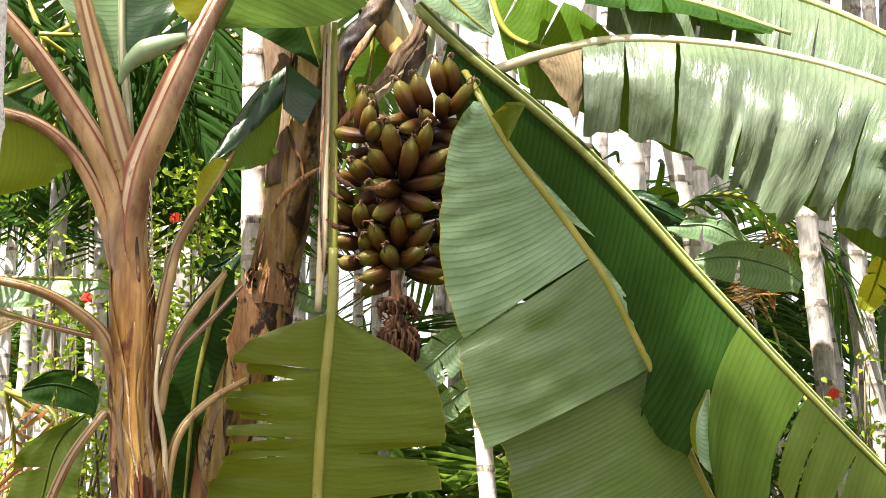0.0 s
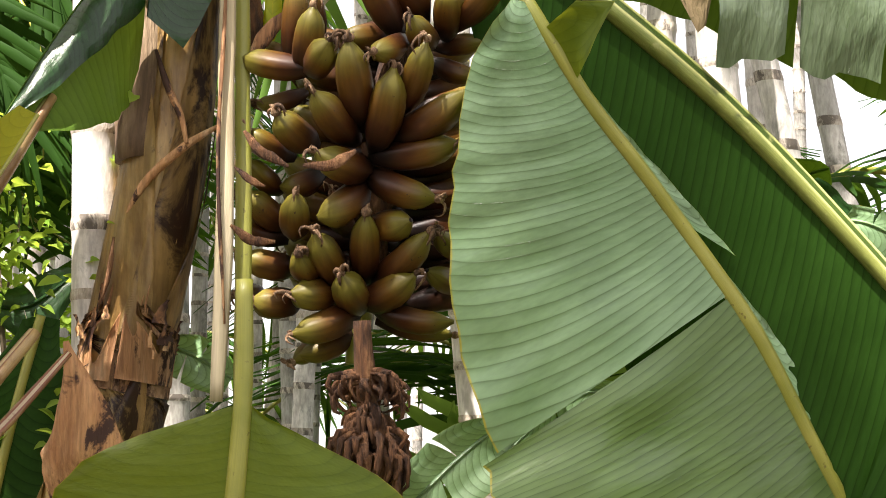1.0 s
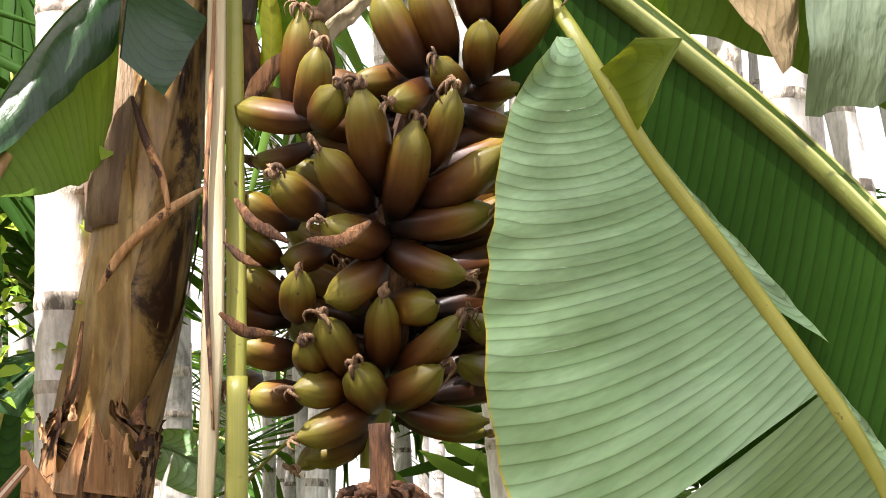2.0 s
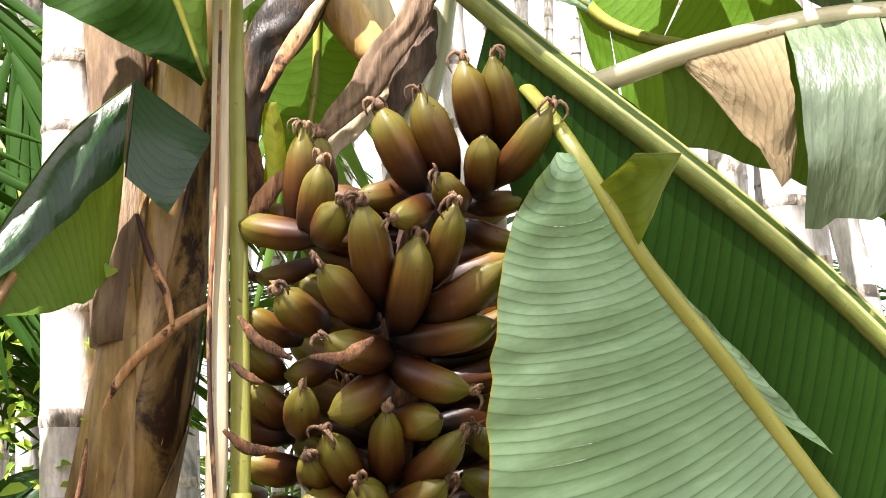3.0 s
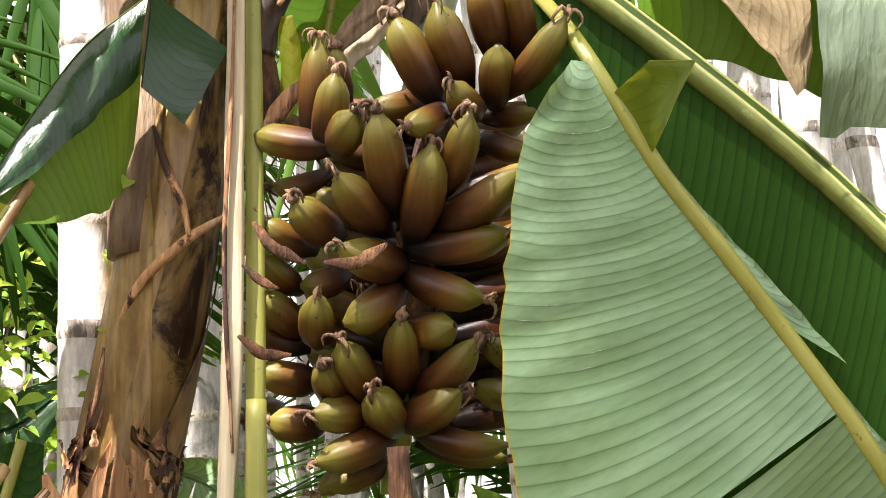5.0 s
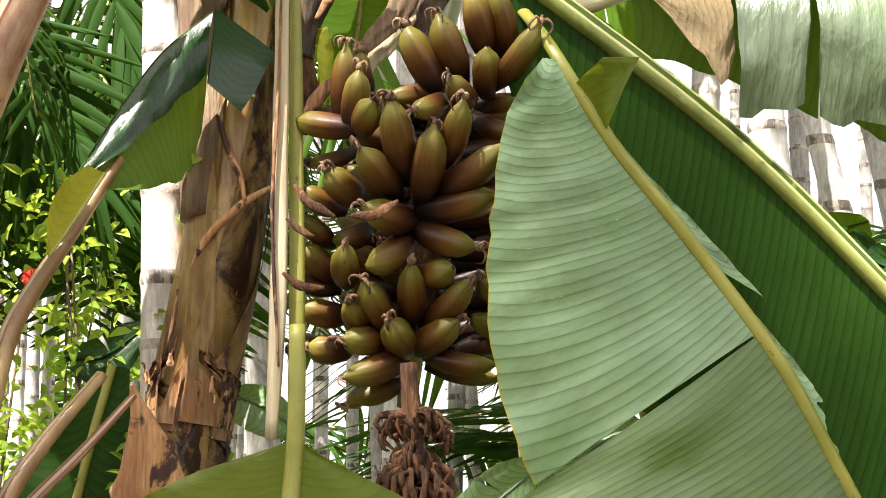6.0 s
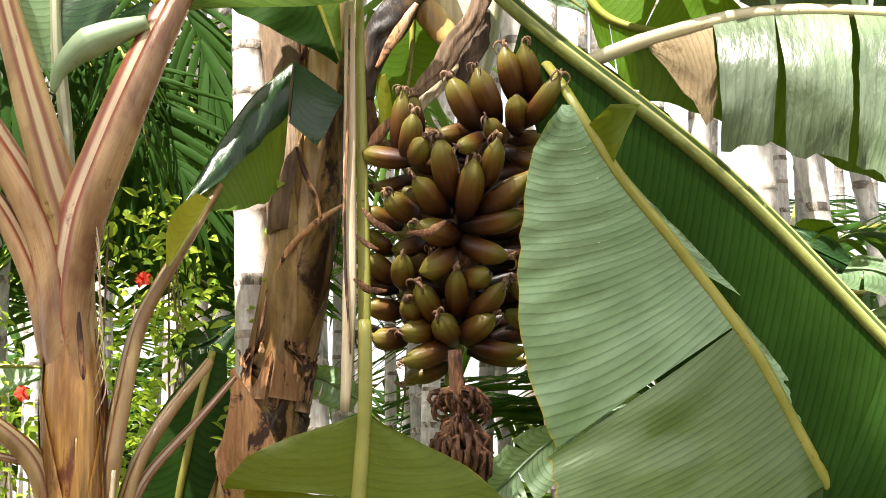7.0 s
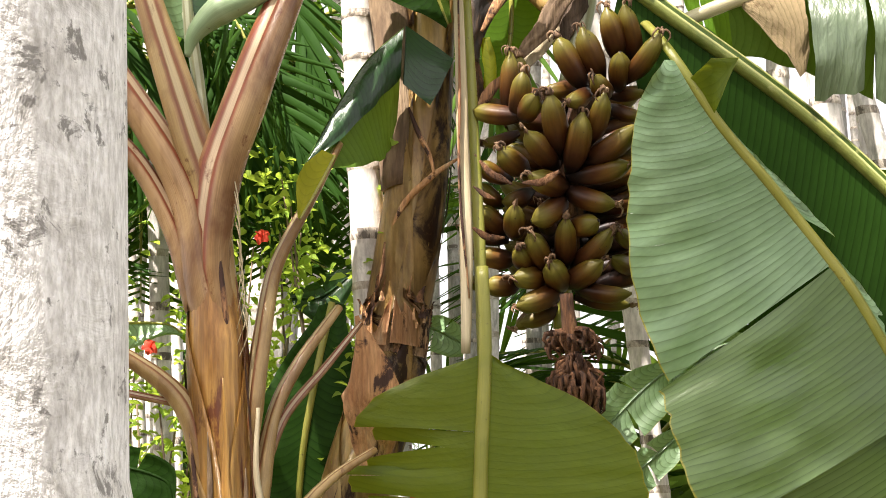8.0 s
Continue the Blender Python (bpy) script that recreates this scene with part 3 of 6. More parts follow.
tube_part("pseudostem", STEM, STEM_R, M_STEM, plant, n=60, seg=24, wobble=0.12)
for _k, (_u0, _u1, _a0, _a1, _sl, _mat) in enumerate(((0.3, 1.0, -120, 10, 0.05, M_STEM_OCHRE), (0.3, 0.99, -10, 130, -0.05, M_STEM_OCHRE), (0.3, 0.86, -120, 60, 0.12, M_STEM), (0.25, 0.74, -40, 130, -0.14, M_STEM_OCHRE), (0.2, 0.60, -120, 50, 0.10, M_STEM), (0.02, 0.5, -130, 130, 0.05, M_STEM_RED))):
    part("sheath", shell(STEM, STEM_R, _u0, _u1, _a0, _a1, _sl, 1.04 + 0.012 * _k, seed=_k), _mat, plant)
tube_part("pseudostem", [(-0.502, 3.395, 2.231), (-0.510, 3.395, 2.523), (-0.542, 3.406, 2.769), (-0.564, 3.416, 3.058)], [0.05, 0.045, 0.042, 0.04], M_STRAW, plant, "tan upright sheath", n=24, seg=14, wobble=0.15)
tube_part("sheath_edge", [(-0.375, 3.360, 2.286), (-0.408, 3.337, 2.261), (-0.436, 3.315, 2.235), (-0.492, 3.337, 2.186), (-0.529, 3.360, 2.121)], [0.003, 0.006, 0.0075, 0.006, 0.003], M_STUB, plant, "curled dry sheath edge", n=30, seg=8, wobble=0.4)
tube_part("sheath_edge", [(-0.479, 3.330, 2.398), (-0.459, 3.323, 2.338), (-0.436, 3.317, 2.288), (-0.425, 3.310, 2.243)], [0.003, 0.006, 0.006, 0.003], M_STUB, plant, "curled dry sheath edge", n=24, seg=8, wobble=0.4)
tube_part("sheath_edge", [(-0.537, 3.335, 2.100), (-0.543, 3.335, 2.038), (-0.556, 3.335, 1.994)], [0.002, 0.004, 0.004, 0.002], M_HUSK_CORE_SHADE, plant, "dark torn sheath edge", n=24, seg=6, wobble=0.8)

# fruit stalk with its brown sheaths and dry bracts
tube_part("sheath", [(-0.342, 3.380, 2.509), (-0.338, 3.380, 2.566), (-0.318, 3.380, 2.628), (-0.281, 3.380, 2.686), (-0.240, 3.380, 2.748), (-0.200, 3.380, 2.825)], [0.024, 0.030, 0.034, 0.036, 0.036, 0.034], M_STEM_BLACK, plant, "brown curved stalk sheath", n=60, seg=30, wobble=0.35, pleat=0.08)
tube_part("sheath", [(-0.315, 3.345, 2.571), (-0.288, 3.345, 2.620), (-0.253, 3.345, 2.677), (-0.230, 3.345, 2.710)], [0.004, 0.012, 0.012, 0.005], M_STUB, plant, "torn orange sheath edge", n=30, seg=10, flat=0.4, wobble=0.4)
tube_part("sheath", [(-0.327, 3.385, 2.382), (-0.337, 3.385, 2.454), (-0.346, 3.385, 2.527), (-0.345, 3.385, 2.568)], [0.020, 0.026, 0.026, 0.020], M_HUSK_CORE_SHADE, plant, "near-black pleated sheath", n=30, seg=14, wobble=0.3, pleat=0.1)
tube_part("sheath", [(-0.311, 3.370, 2.398), (-0.300, 3.370, 2.458), (-0.299, 3.370, 2.514), (-0.307, 3.370, 2.563)], [0.005, 0.014, 0.018, 0.012], M_LEAF_YEL, plant, "yellowed loose sheath", n=24, seg=14, flat=0.3, wobble=0.5, pleat=0.12)
tube_part("sheath", [(-0.241, 3.400, 2.747), (-0.201, 3.400, 2.692), (-0.161, 3.400, 2.641), (-0.137, 3.400, 2.595)], [0.030, 0.034, 0.028, 0.012], M_STEM, plant, "brown dried sheath", n=30, seg=16, flat=0.6, wobble=0.3)
tube_part("sheath", [(-0.210, 3.420, 2.789), (-0.169, 3.420, 2.729), (-0.133, 3.420, 2.673), (-0.113, 3.420, 2.635)], [0.05, 0.048, 0.036, 0.016], M_PALE, plant, "beige dried sheath", n=30, seg=24, flat=0.3, wobble=0.25, pleat=0.1)
tube_part("peduncle", [(-0.056, 3.360, 2.790), (-0.071, 3.360, 2.714), (-0.085, 3.360, 2.623), (-0.106, 3.360, 2.534), (-0.126, 3.360, 2.445)], [0.026, 0.024, 0.024, 0.024, 0.024], M_PETIOLE_GREEN, plant, "grey-green fruit stalk", n=24, seg=12, wobble=0.1)
tube_part("dry_bract", [(-0.057, 3.300, 2.782), (-0.093, 3.300, 2.700), (-0.128, 3.300, 2.640), (-0.166, 3.300, 2.576), (-0.218, 3.300, 2.513), (-0.264, 3.300, 2.462)], [0.016, 0.017, 0.016, 0.017, 0.016, 0.004], M_STRAW, plant, "twisted straw-coloured dry bract", n=60, seg=30, flat=0.4, wobble=0.5, pleat=0.22)
tube_part("dry_bract", [(-0.132, 3.330, 2.605), (-0.167, 3.330, 2.557), (-0.205, 3.330, 2.506), (-0.232, 3.330, 2.458)], [0.006, 0.018, 0.020, 0.004], M_PALE, plant, "pale papery dry bract", n=40, seg=24, flat=0.3, wobble=0.5, pleat=0.2)
tube_part("dry_bract", [(-0.262, 3.270, 2.450), (-0.288, 3.270, 2.424), (-0.313, 3.270, 2.390), (-0.328, 3.270, 2.371)], [0.004, 0.010, 0.011, 0.003], M_FIBRE, plant, "thin orange dry bract", n=20, seg=10, flat=0.4, wobble=0.5)
tube_part("dry_bract", [(-0.089, 3.335, 2.688), (-0.109, 3.335, 2.631), (-0.132, 3.335, 2.567), (-0.150, 3.335, 2.511)], [0.010, 0.024, 0.022, 0.008], M_GREYDRY, plant, "grey-brown shrivelled bract", n=50, seg=30, flat=0.4, wobble=0.5, pleat=0.2)


def shards(centre_pts, radius, count, length, materials, parent, name, seed, spread=0.35):
    """A frayed collar: torn fibre tongues of many widths round a stem, dark ones beneath."""
    rng = random.Random(seed)
    c = Vector(centre_pts)
    for m, material in enumerate(materials):
        for i in range(count):
            bm = bmesh.new()
            a = 2 * math.pi * rng.random()
            out = Vector((math.cos(a), math.sin(a), 0))
            side = Vector((-math.sin(a), math.cos(a), 0))
            w, h = radius * rng.choice((0.04, 0.07, 0.1, 0.2, 0.32)), length * rng.uniform(0.25, 1.0) ** 1.3 * 1.5
            lean, skew, foot = rng.uniform(-0.1, spread), rng.uniform(-0.35, 0.35), rng.uniform(-0.05, 0.03)
            base = radius * (1.0 + 0.05 * m + rng.uniform(0, 0.05))
            prev = None
            for k in range(7):
                t = k / 6
                q = c + out * (base + lean * h * t * t) + side * (skew * h * t * t) + Vector((0, 0, foot + h * (t - 0.35) - 0.25 * abs(lean) * h * t**3))
                ww = w * (1 - 0.8 * t ** 1.5) * rng.uniform(0.7, 1.2)
                row = [bm.verts.new(q - side * ww), bm.verts.new(q + out * rng.uniform(0.001, 0.006)), bm.verts.new(q + side * ww)]
                if prev:
                    bm.faces.new((prev[0], prev[1], row[1], row[0]))
                    bm.faces.new((prev[1], prev[2], row[2], row[1]))
                prev = row
            part(name, bm, material, parent)


for _k, (_u0, _u1, _a0, _a1, _sl, _lift, _mat) in enumerate(((0.640, 0.674, -150, -8, -0.030, 1.13, M_STUB), (0.642, 0.676, -2, 150, 0.028, 1.14, M_STUB), (0.636, 0.664, -150, 150, 0.006, 1.10, M_FIBRE), (0.600, 0.648, -150, 150, 0.0, 1.08, M_STEM_OCHRE))):
    part("collar", shell(STEM, STEM_R, _u0, _u1, _a0, _a1, _sl, _lift, n=12, seg=40, seed=60 + _k, ragged=0.030), _mat, plant, "frayed orange old leaf-base collar" if _k < 3 else "")
shards((-0.524, 3.400, 1.955), 0.074, 14, 0.026, (M_STUB, M_FIBRE), plant, "collar_fibre", 4, 0.25)
tube_part("stub", [(-0.568, 3.340, 1.578), (-0.563, 3.315, 1.705), (-0.556, 3.290, 1.783), (-0.575, 3.280, 1.854), (-0.594, 3.270, 1.931)], [0.020, 0.046, 0.052, 0.034, 0.006], M_STUB, plant, "broken dried sheath stub with dark scorch marks", n=40, seg=20, flat=0.5, wobble=0.5, pleat=0.06)


# ------------------------------------------------------------ fruit bunch
bunch = thing("banana_bunch", "hanging bunch of plump red-green bananas with withered flower ends", "banana bunch", (-0.125, 3.43, 2.25))
# Stalk core takes the dark husk colour to paint shade between the fruit.
tube_part("rachis", [(-0.086, 3.420, 2.481), (-0.105, 3.435, 2.364), (-0.133, 3.450, 2.208), (-0.142, 3.460, 2.076), (-0.145, 3.470, 2.007)], [0.024, 0.034, 0.042, 0.038, 0.022], M_HUSK_CORE_SHADE, bunch, "fruit stalk core painted dark for the shade inside", n=24, seg=12, wobble=0.1)
tube_part("stalk_end", [(-0.145, 3.420, 2.024), (-0.152, 3.420, 1.983), (-0.159, 3.420, 1.947), (-0.162, 3.420, 1.911)], [0.014, 0.017, 0.017, 0.015], M_RIB, bunch, "green fruit stalk end with dark flecks", n=12, seg=12, wobble=0.1)

def finger(base, tip, fat=0.0235, droop=0.13, seed=0):
    """One banana from its base to its tip, five-sided and curved, with a narrow neck and a withered flower at the end."""
    rng = random.Random(seed)
    base, tip = Vector(base), Vector(tip)
    d = tip - base
    ln = d.length
    down = Vector((0.0, -0.55, -0.85))
    down = down - d * (down.dot(d) / d.length_squared)
    if down.length < 0.1:
        down = Vector((1, 0, 0))
    down.normalize()
    bm = bmesh.new()
    uvl = bm.loops.layers.uv.verify()
    prof = [(-0.18, 0.45), (-0.06, 0.62), (0.05, 0.80), (0.18, 0.94), (0.36, 1.0), (0.58, 0.98), (0.74, 0.88), (0.84, 0.68), (0.91, 0.44), (0.96, 0.25), (1.0, 0.16)]
    seg, rings, roll = 15, [], rng.uniform(0, 6.28)
    for s, w in prof:
        c = base + d * s + down * (droop * ln * math.sin(math.pi * s))
        t = (d + down * (droop * ln * math.pi * math.cos(math.pi * s))).normalized()
        e = t.cross(Vector((0.3, 0.2, 0.93))).normalized()
        f = t.cross(e)
        ring = []
        for j in range(seg):
            a = 2 * math.pi * j / seg
            r = fat * w * (1 + 0.085 * math.cos(5 * a + roll))
            ring.append(bm.verts.new(c + (e * math.cos(a) + f * math.sin(a)) * r))
        rings.append((ring, s))
    for (r0, s0), (r1, s1) in zip(rings, rings[1:]):
        for j in range(seg):
            k = (j + 1) % seg
            fc = bm.faces.new((r0[j], r0[k], r1[k], r1[j]))
            for lp, uu, vv in zip(fc.loops, (s0, s0, s1, s1), (j, j + 1, j + 1, j)):
                lp[uvl].uv = (max(0.0, uu), vv / seg)
    bm.faces.new(rings[0][0][::-1])
    bm.faces.new(rings[-1][0])
    ob = part("banana", bm, M_FRUIT, bunch)
    end = (d - down * (droop * ln * math.pi)).normalized()
    bm = bmesh.new()
    q = tip - end * 0.004
    if rng.random() < 0.2:
        return ob
    tube(bm, [q, q + end * 0.005, q + end * 0.011, q + end * 0.015], [0.005, 0.0066, 0.005, 0.001], n=6, seg=7, wobble=1.2, seed=seed)
    for k in range(rng.choice((3, 4, 5))):
        o = Vector([rng.uniform(-1, 1) for _ in range(3)]).normalized()
        reach = rng.uniform(0.010, 0.026)
        c = q + end * 0.006
        tube(bm, [c, c + (end + o * 0.8).normalized() * reach * 0.6, c + (end * 0.5 + o).normalized() * reach + Vector((0, -0.001, -0.004)), c + o * reach * 0.8 + Vector((0, 0, -0.010))], [0.0028, 0.0030, 0.0020, 0.0008], n=7, seg=5, flat=0.5, wobble=0.8, seed=k)
    part("flower_remnant", bm, M_REMNANT, ob, "withered dark flower end")
    return ob


M_REMNANT = streaked("withered", [(0.3, (0.06, 0.032, 0.016)), (0.6, (0.26, 0.155, 0.085)), (0.85, (0.50, 0.36, 0.22))], 40.0, (1, 1, 0.5), 0.85, 0.6)


# tiers of fingers from the top of the bunch down: base and tip
TOP_TIER = [
    ((-0.107, 3.212, 2.411), (-0.153, 3.177, 2.502), 0.0260),
    ((-0.067, 3.220, 2.431), (-0.100, 3.173, 2.518), 0.0260),
    ((-0.023, 3.240, 2.474), (-0.046, 3.183, 2.565), 0.0246),
    ((0.013, 3.258, 2.478), (-0.008, 3.191, 2.572), 0.0246),
    ((-0.023, 3.245, 2.412), (-0.021, 3.170, 2.461), 0.0246),
    ((-0.002, 3.220, 2.420), (0.062, 3.150, 2.493), 0.0219),
    ((-0.032, 3.281, 2.397), (0.037, 3.265, 2.401), 0.0171),
    ((-0.037, 3.275, 2.366), (0.028, 3.259, 2.342), 0.0171),
    ((-0.051, 3.223, 2.389), (-0.079, 3.148, 2.406), 0.0212),
]
UPPER_TIER = [
    ((-0.258, 3.261, 2.366), (-0.251, 3.217, 2.484), 0.0212),
    ((-0.242, 3.242, 2.356), (-0.226, 3.184, 2.431), 0.0226),
    ((-0.220, 3.306, 2.433), (-0.234, 3.280, 2.493), 0.0150),
    ((-0.225, 3.227, 2.345), (-0.199, 3.152, 2.369), 0.0246),
    ((-0.155, 3.231, 2.272), (-0.173, 3.145, 2.370), 0.0274),
    ((-0.116, 3.271, 2.420), (-0.186, 3.230, 2.398), 0.0205),
    ((-0.096, 3.208, 2.382), (-0.135, 3.133, 2.347), 0.0205),
    ((-0.085, 3.222, 2.293), (-0.058, 3.143, 2.366), 0.0226),
    ((-0.128, 3.246, 2.237), (-0.105, 3.156, 2.330), 0.0274),
    ((-0.244, 3.240, 2.346), (-0.339, 3.270, 2.372), 0.0219),
    ((-0.257, 3.312, 2.370), (-0.303, 3.303, 2.406), 0.0150),
    ((-0.251, 3.317, 2.325), (-0.321, 3.322, 2.311), 0.0150),
]
MIDDLE_TIER = [
    ((-0.171, 3.247, 2.246), (-0.224, 3.166, 2.295), 0.0260),
    ((-0.234, 3.277, 2.240), (-0.281, 3.215, 2.273), 0.0260),
    ((-0.092, 3.244, 2.249), (0.005, 3.178, 2.302), 0.0260),
    ((-0.118, 3.258, 2.215), (-0.004, 3.212, 2.229), 0.0246),
    ((-0.150, 3.267, 2.197), (-0.222, 3.205, 2.211), 0.0260),
    ((-0.271, 3.317, 2.229), (-0.331, 3.280, 2.261), 0.0205),
    ((-0.290, 3.362, 2.185), (-0.333, 3.299, 2.216), 0.0192),
    ((-0.132, 3.272, 2.186), (-0.037, 3.238, 2.147), 0.0233),
    ((-0.155, 3.282, 2.167), (-0.219, 3.248, 2.118), 0.0260),
    ((-0.282, 3.368, 2.128), (-0.334, 3.316, 2.170), 0.0233),
    ((-0.256, 3.320, 2.109), (-0.252, 3.245, 2.156), 0.0233),
    ((-0.222, 3.349, 2.202), (-0.281, 3.334, 2.181), 0.0205),
]
LOWER_TIER = [
    ((-0.147, 3.339, 2.046), (-0.145, 3.249, 2.127), 0.0233),
    ((-0.129, 3.316, 2.120), (-0.077, 3.241, 2.115), 0.0246),
    ((-0.121, 3.341, 2.044), (-0.048, 3.258, 2.101), 0.0233),
    ((-0.188, 3.346, 2.041), (-0.223, 3.259, 2.097), 0.0253),
    ((-0.283, 3.376, 2.106), (-0.361, 3.378, 2.133), 0.0192),
    ((-0.267, 3.377, 2.061), (-0.339, 3.355, 2.076), 0.0233),
    ((-0.229, 3.357, 2.047), (-0.247, 3.282, 2.069), 0.0246),
    ((0.004, 3.403, 2.045), (-0.050, 3.313, 2.048), 0.0205),
    ((0.003, 3.378, 2.093), (-0.036, 3.288, 2.104), 0.0192),
]
BOTTOM_TIER = [
    ((-0.156, 3.350, 1.999), (-0.181, 3.275, 2.036), 0.0274),
    ((-0.140, 3.347, 2.004), (-0.069, 3.282, 2.037), 0.0253),
    ((-0.121, 3.350, 1.993), (-0.008, 3.323, 1.970), 0.0198),
    ((-0.110, 3.415, 1.975), (-0.004, 3.406, 1.957), 0.0164),
    ((-0.199, 3.351, 2.020), (-0.261, 3.305, 2.010), 0.0253),
    ((-0.260, 3.381, 2.007), (-0.323, 3.350, 2.005), 0.0246),
    ((-0.326, 3.507, 2.037), (-0.357, 3.461, 2.026), 0.0178),
    ((-0.169, 3.351, 1.985), (-0.257, 3.312, 1.947), 0.0246),
    ((-0.174, 3.416, 1.959), (-0.252, 3.392, 1.922), 0.0198),
    ((-0.209, 3.422, 1.959), (-0.260, 3.395, 1.911), 0.0164),
    ((-0.178, 3.370, 2.122), (-0.198, 3.302, 2.166), 0.0205),
]
for _n, _tier in enumerate((TOP_TIER, UPPER_TIER, MIDDLE_TIER, LOWER_TIER, BOTTOM_TIER)):
    for _k, (_b, _t, _f) in enumerate(_tier):
        finger(_b, _t, _f, 0.05 + 0.03 * ((_k * 7) % 3), 10 * _n + _k)
# fingers on the far side, seen only between the others
for _k in range(64):
    _a, _z = radians(-4 + 188 * ((_k * 0.618) % 1)), 2.01 + 0.42 * _k / 64
    _c = Vector((-0.115 + 0.01 * math.cos(_k), 3.42, _z))
    _o = Vector((math.cos(_a), math.sin(_a), 0))
    finger(_c + _o * 0.045, _c + _o * 0.165 + Vector((0, 0, 0.05)), 0.023, 0.1, 200 + _k)

for _pts in ([(-0.322, 3.130, 2.226), (-0.297, 3.115, 2.192), (-0.256, 3.120, 2.172)], [(-0.235, 3.120, 2.174), (-0.193, 3.105, 2.172), (-0.159, 3.120, 2.197)], [(-0.337, 3.151, 2.177), (-0.309, 3.140, 2.153), (-0.290, 3.140, 2.146)], [(-0.341, 3.156, 2.091), (-0.307, 3.146, 2.068), (-0.275, 3.146, 2.066)]):
    tube_part("dry_bract", _pts, [0.002, 0.006, 0.007, 0.002], M_HUSK_CORE_SHADE, bunch, "shrivelled brown bract between the fruit", n=30, seg=12, flat=0.35, wobble=0.8, pleat=0.2)

# withered male flower stalk under the bunch
spike = thing("flower_spike", "dark withered banana flower spike with ragged bracts", "flower spike", (-0.145, 3.270, 1.892))
tube_part("stalk", [(-0.150, 3.265, 1.964), (-0.145, 3.270, 1.884), (-0.139, 3.276, 1.803), (-0.125, 3.276, 1.708)], [0.016, 0.018, 0.014, 0.008], M_HUSK_CORE_SHADE, spike, n=16, seg=10, wobble=0.3)
_rng = random.Random(8)
for _drop, _cnt, _rad, _len in ((0.0, 60, 0.058, 0.045), (0.05, 40, 0.030, 0.05), (0.085, 90, 0.055, 0.11)):
    _top = Vector((-0.143, 3.270, 1.887)) + Vector((0.004, 0, -_drop))
    for _k in range(_cnt):
        _a = _rng.uniform(0, 6.28)
        _o = Vector((math.cos(_a), math.sin(_a), 0))
        _h = _len * _rng.uniform(0.35, 1.0)
        _p = _top + _o * 0.012 + Vector((0, 0, _rng.uniform(-0.035, 0.004)))
        _e = _p + _o * _rad * _rng.uniform(0.2, 0.9) + Vector((_rng.uniform(-0.014, 0.014), 0, -_h))
        part("bract", tube(bmesh.new(), [_p, _p + _o * _rad * _rng.uniform(0.4, 1.0) + Vector((0, 0, -_h * 0.25)), _e, _e - _o * 0.008], [0.003, 0.006, 0.004, 0.001], n=6, seg=5, flat=0.4, wobble=0.6, seed=_k), M_HUSK_CORE_SHADE, spike)

# ------------------------------------------------------------ leaves of the fruiting plant
banana_leaf("large drooping sage-green banana leaf with split edges", [(0.027, 3.270, 2.569), (0.067, 3.180, 2.485), (0.104, 3.130, 2.406), (0.179, 3.150, 2.288), (0.263, 3.180, 2.187), (0.334, 3.210, 2.099), (0.395, 3.220, 2.016), (0.449, 3.230, 1.934), (0.530, 3.250, 1.778), (0.611, 3.270, 1.623), (0.683, 3.290, 1.468), (0.744, 3.310, 1.344), (0.890, 3.340, 1.067)],
    [0.010, 0.0105, 0.0115, 0.0125, 0.012, 0.0115, 0.010, 0.006], [
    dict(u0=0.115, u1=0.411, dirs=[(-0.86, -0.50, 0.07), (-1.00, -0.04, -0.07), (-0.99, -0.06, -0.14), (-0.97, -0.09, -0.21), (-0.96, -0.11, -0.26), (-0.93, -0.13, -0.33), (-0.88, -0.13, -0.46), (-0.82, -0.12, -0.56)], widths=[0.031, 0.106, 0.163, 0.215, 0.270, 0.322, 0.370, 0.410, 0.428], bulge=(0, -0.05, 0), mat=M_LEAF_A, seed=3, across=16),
    dict(u0=0.413, u1=0.607, dirs=[(-0.82, -0.11, -0.56), (-0.87, -0.18, -0.47), (-0.87, -0.24, -0.42), (-0.85, -0.29, -0.45)], widths=[0.459, 0.477, 0.498, 0.522, 0.547], bulge=(0, -0.05, -0.012), mat=M_LEAF_A_SHADED, seed=4, across=16, crumple=0.03),
    dict(u0=0.608, u1=0.942, dirs=[(-0.89, -0.04, -0.46), (-0.89, -0.07, -0.46), (-0.87, -0.11, -0.47), (-0.88, -0.23, -0.41)], widths=[0.468, 0.509, 0.526, 0.472, 0.308], bulge=(0, -0.02, 0), mat=M_LEAF_A_SHADED, seed=5, across=14),
    ] + [
    dict(u0=0.171, u1=0.668, dirs=[(0.80, 0.28, -0.42), (0.78, 0.28, -0.45)], widths=[0.115, 0.12, 0.11, 0.10], cuts=(0.331, 0.755), gap=0.0, swing=0.03, saw=True, mat=M_LEAF_A, seed=6, across=6),
    dict(u0=0.142, u1=0.192, dirs=[(0.42, -0.87, 0.24), (0.43, -0.53, 0.73), (0.68, -0.36, 0.64), (0.55, -0.60, 0.58), (0.26, -0.80, 0.53)], widths=[0.045, 0.074, 0.114, 0.071, 0.056], bulge=(0, -0.06, 0), mat=M_LEAF_LOW, seed=9, across=8, name="torn_flap"),
    ], flat=0.55)

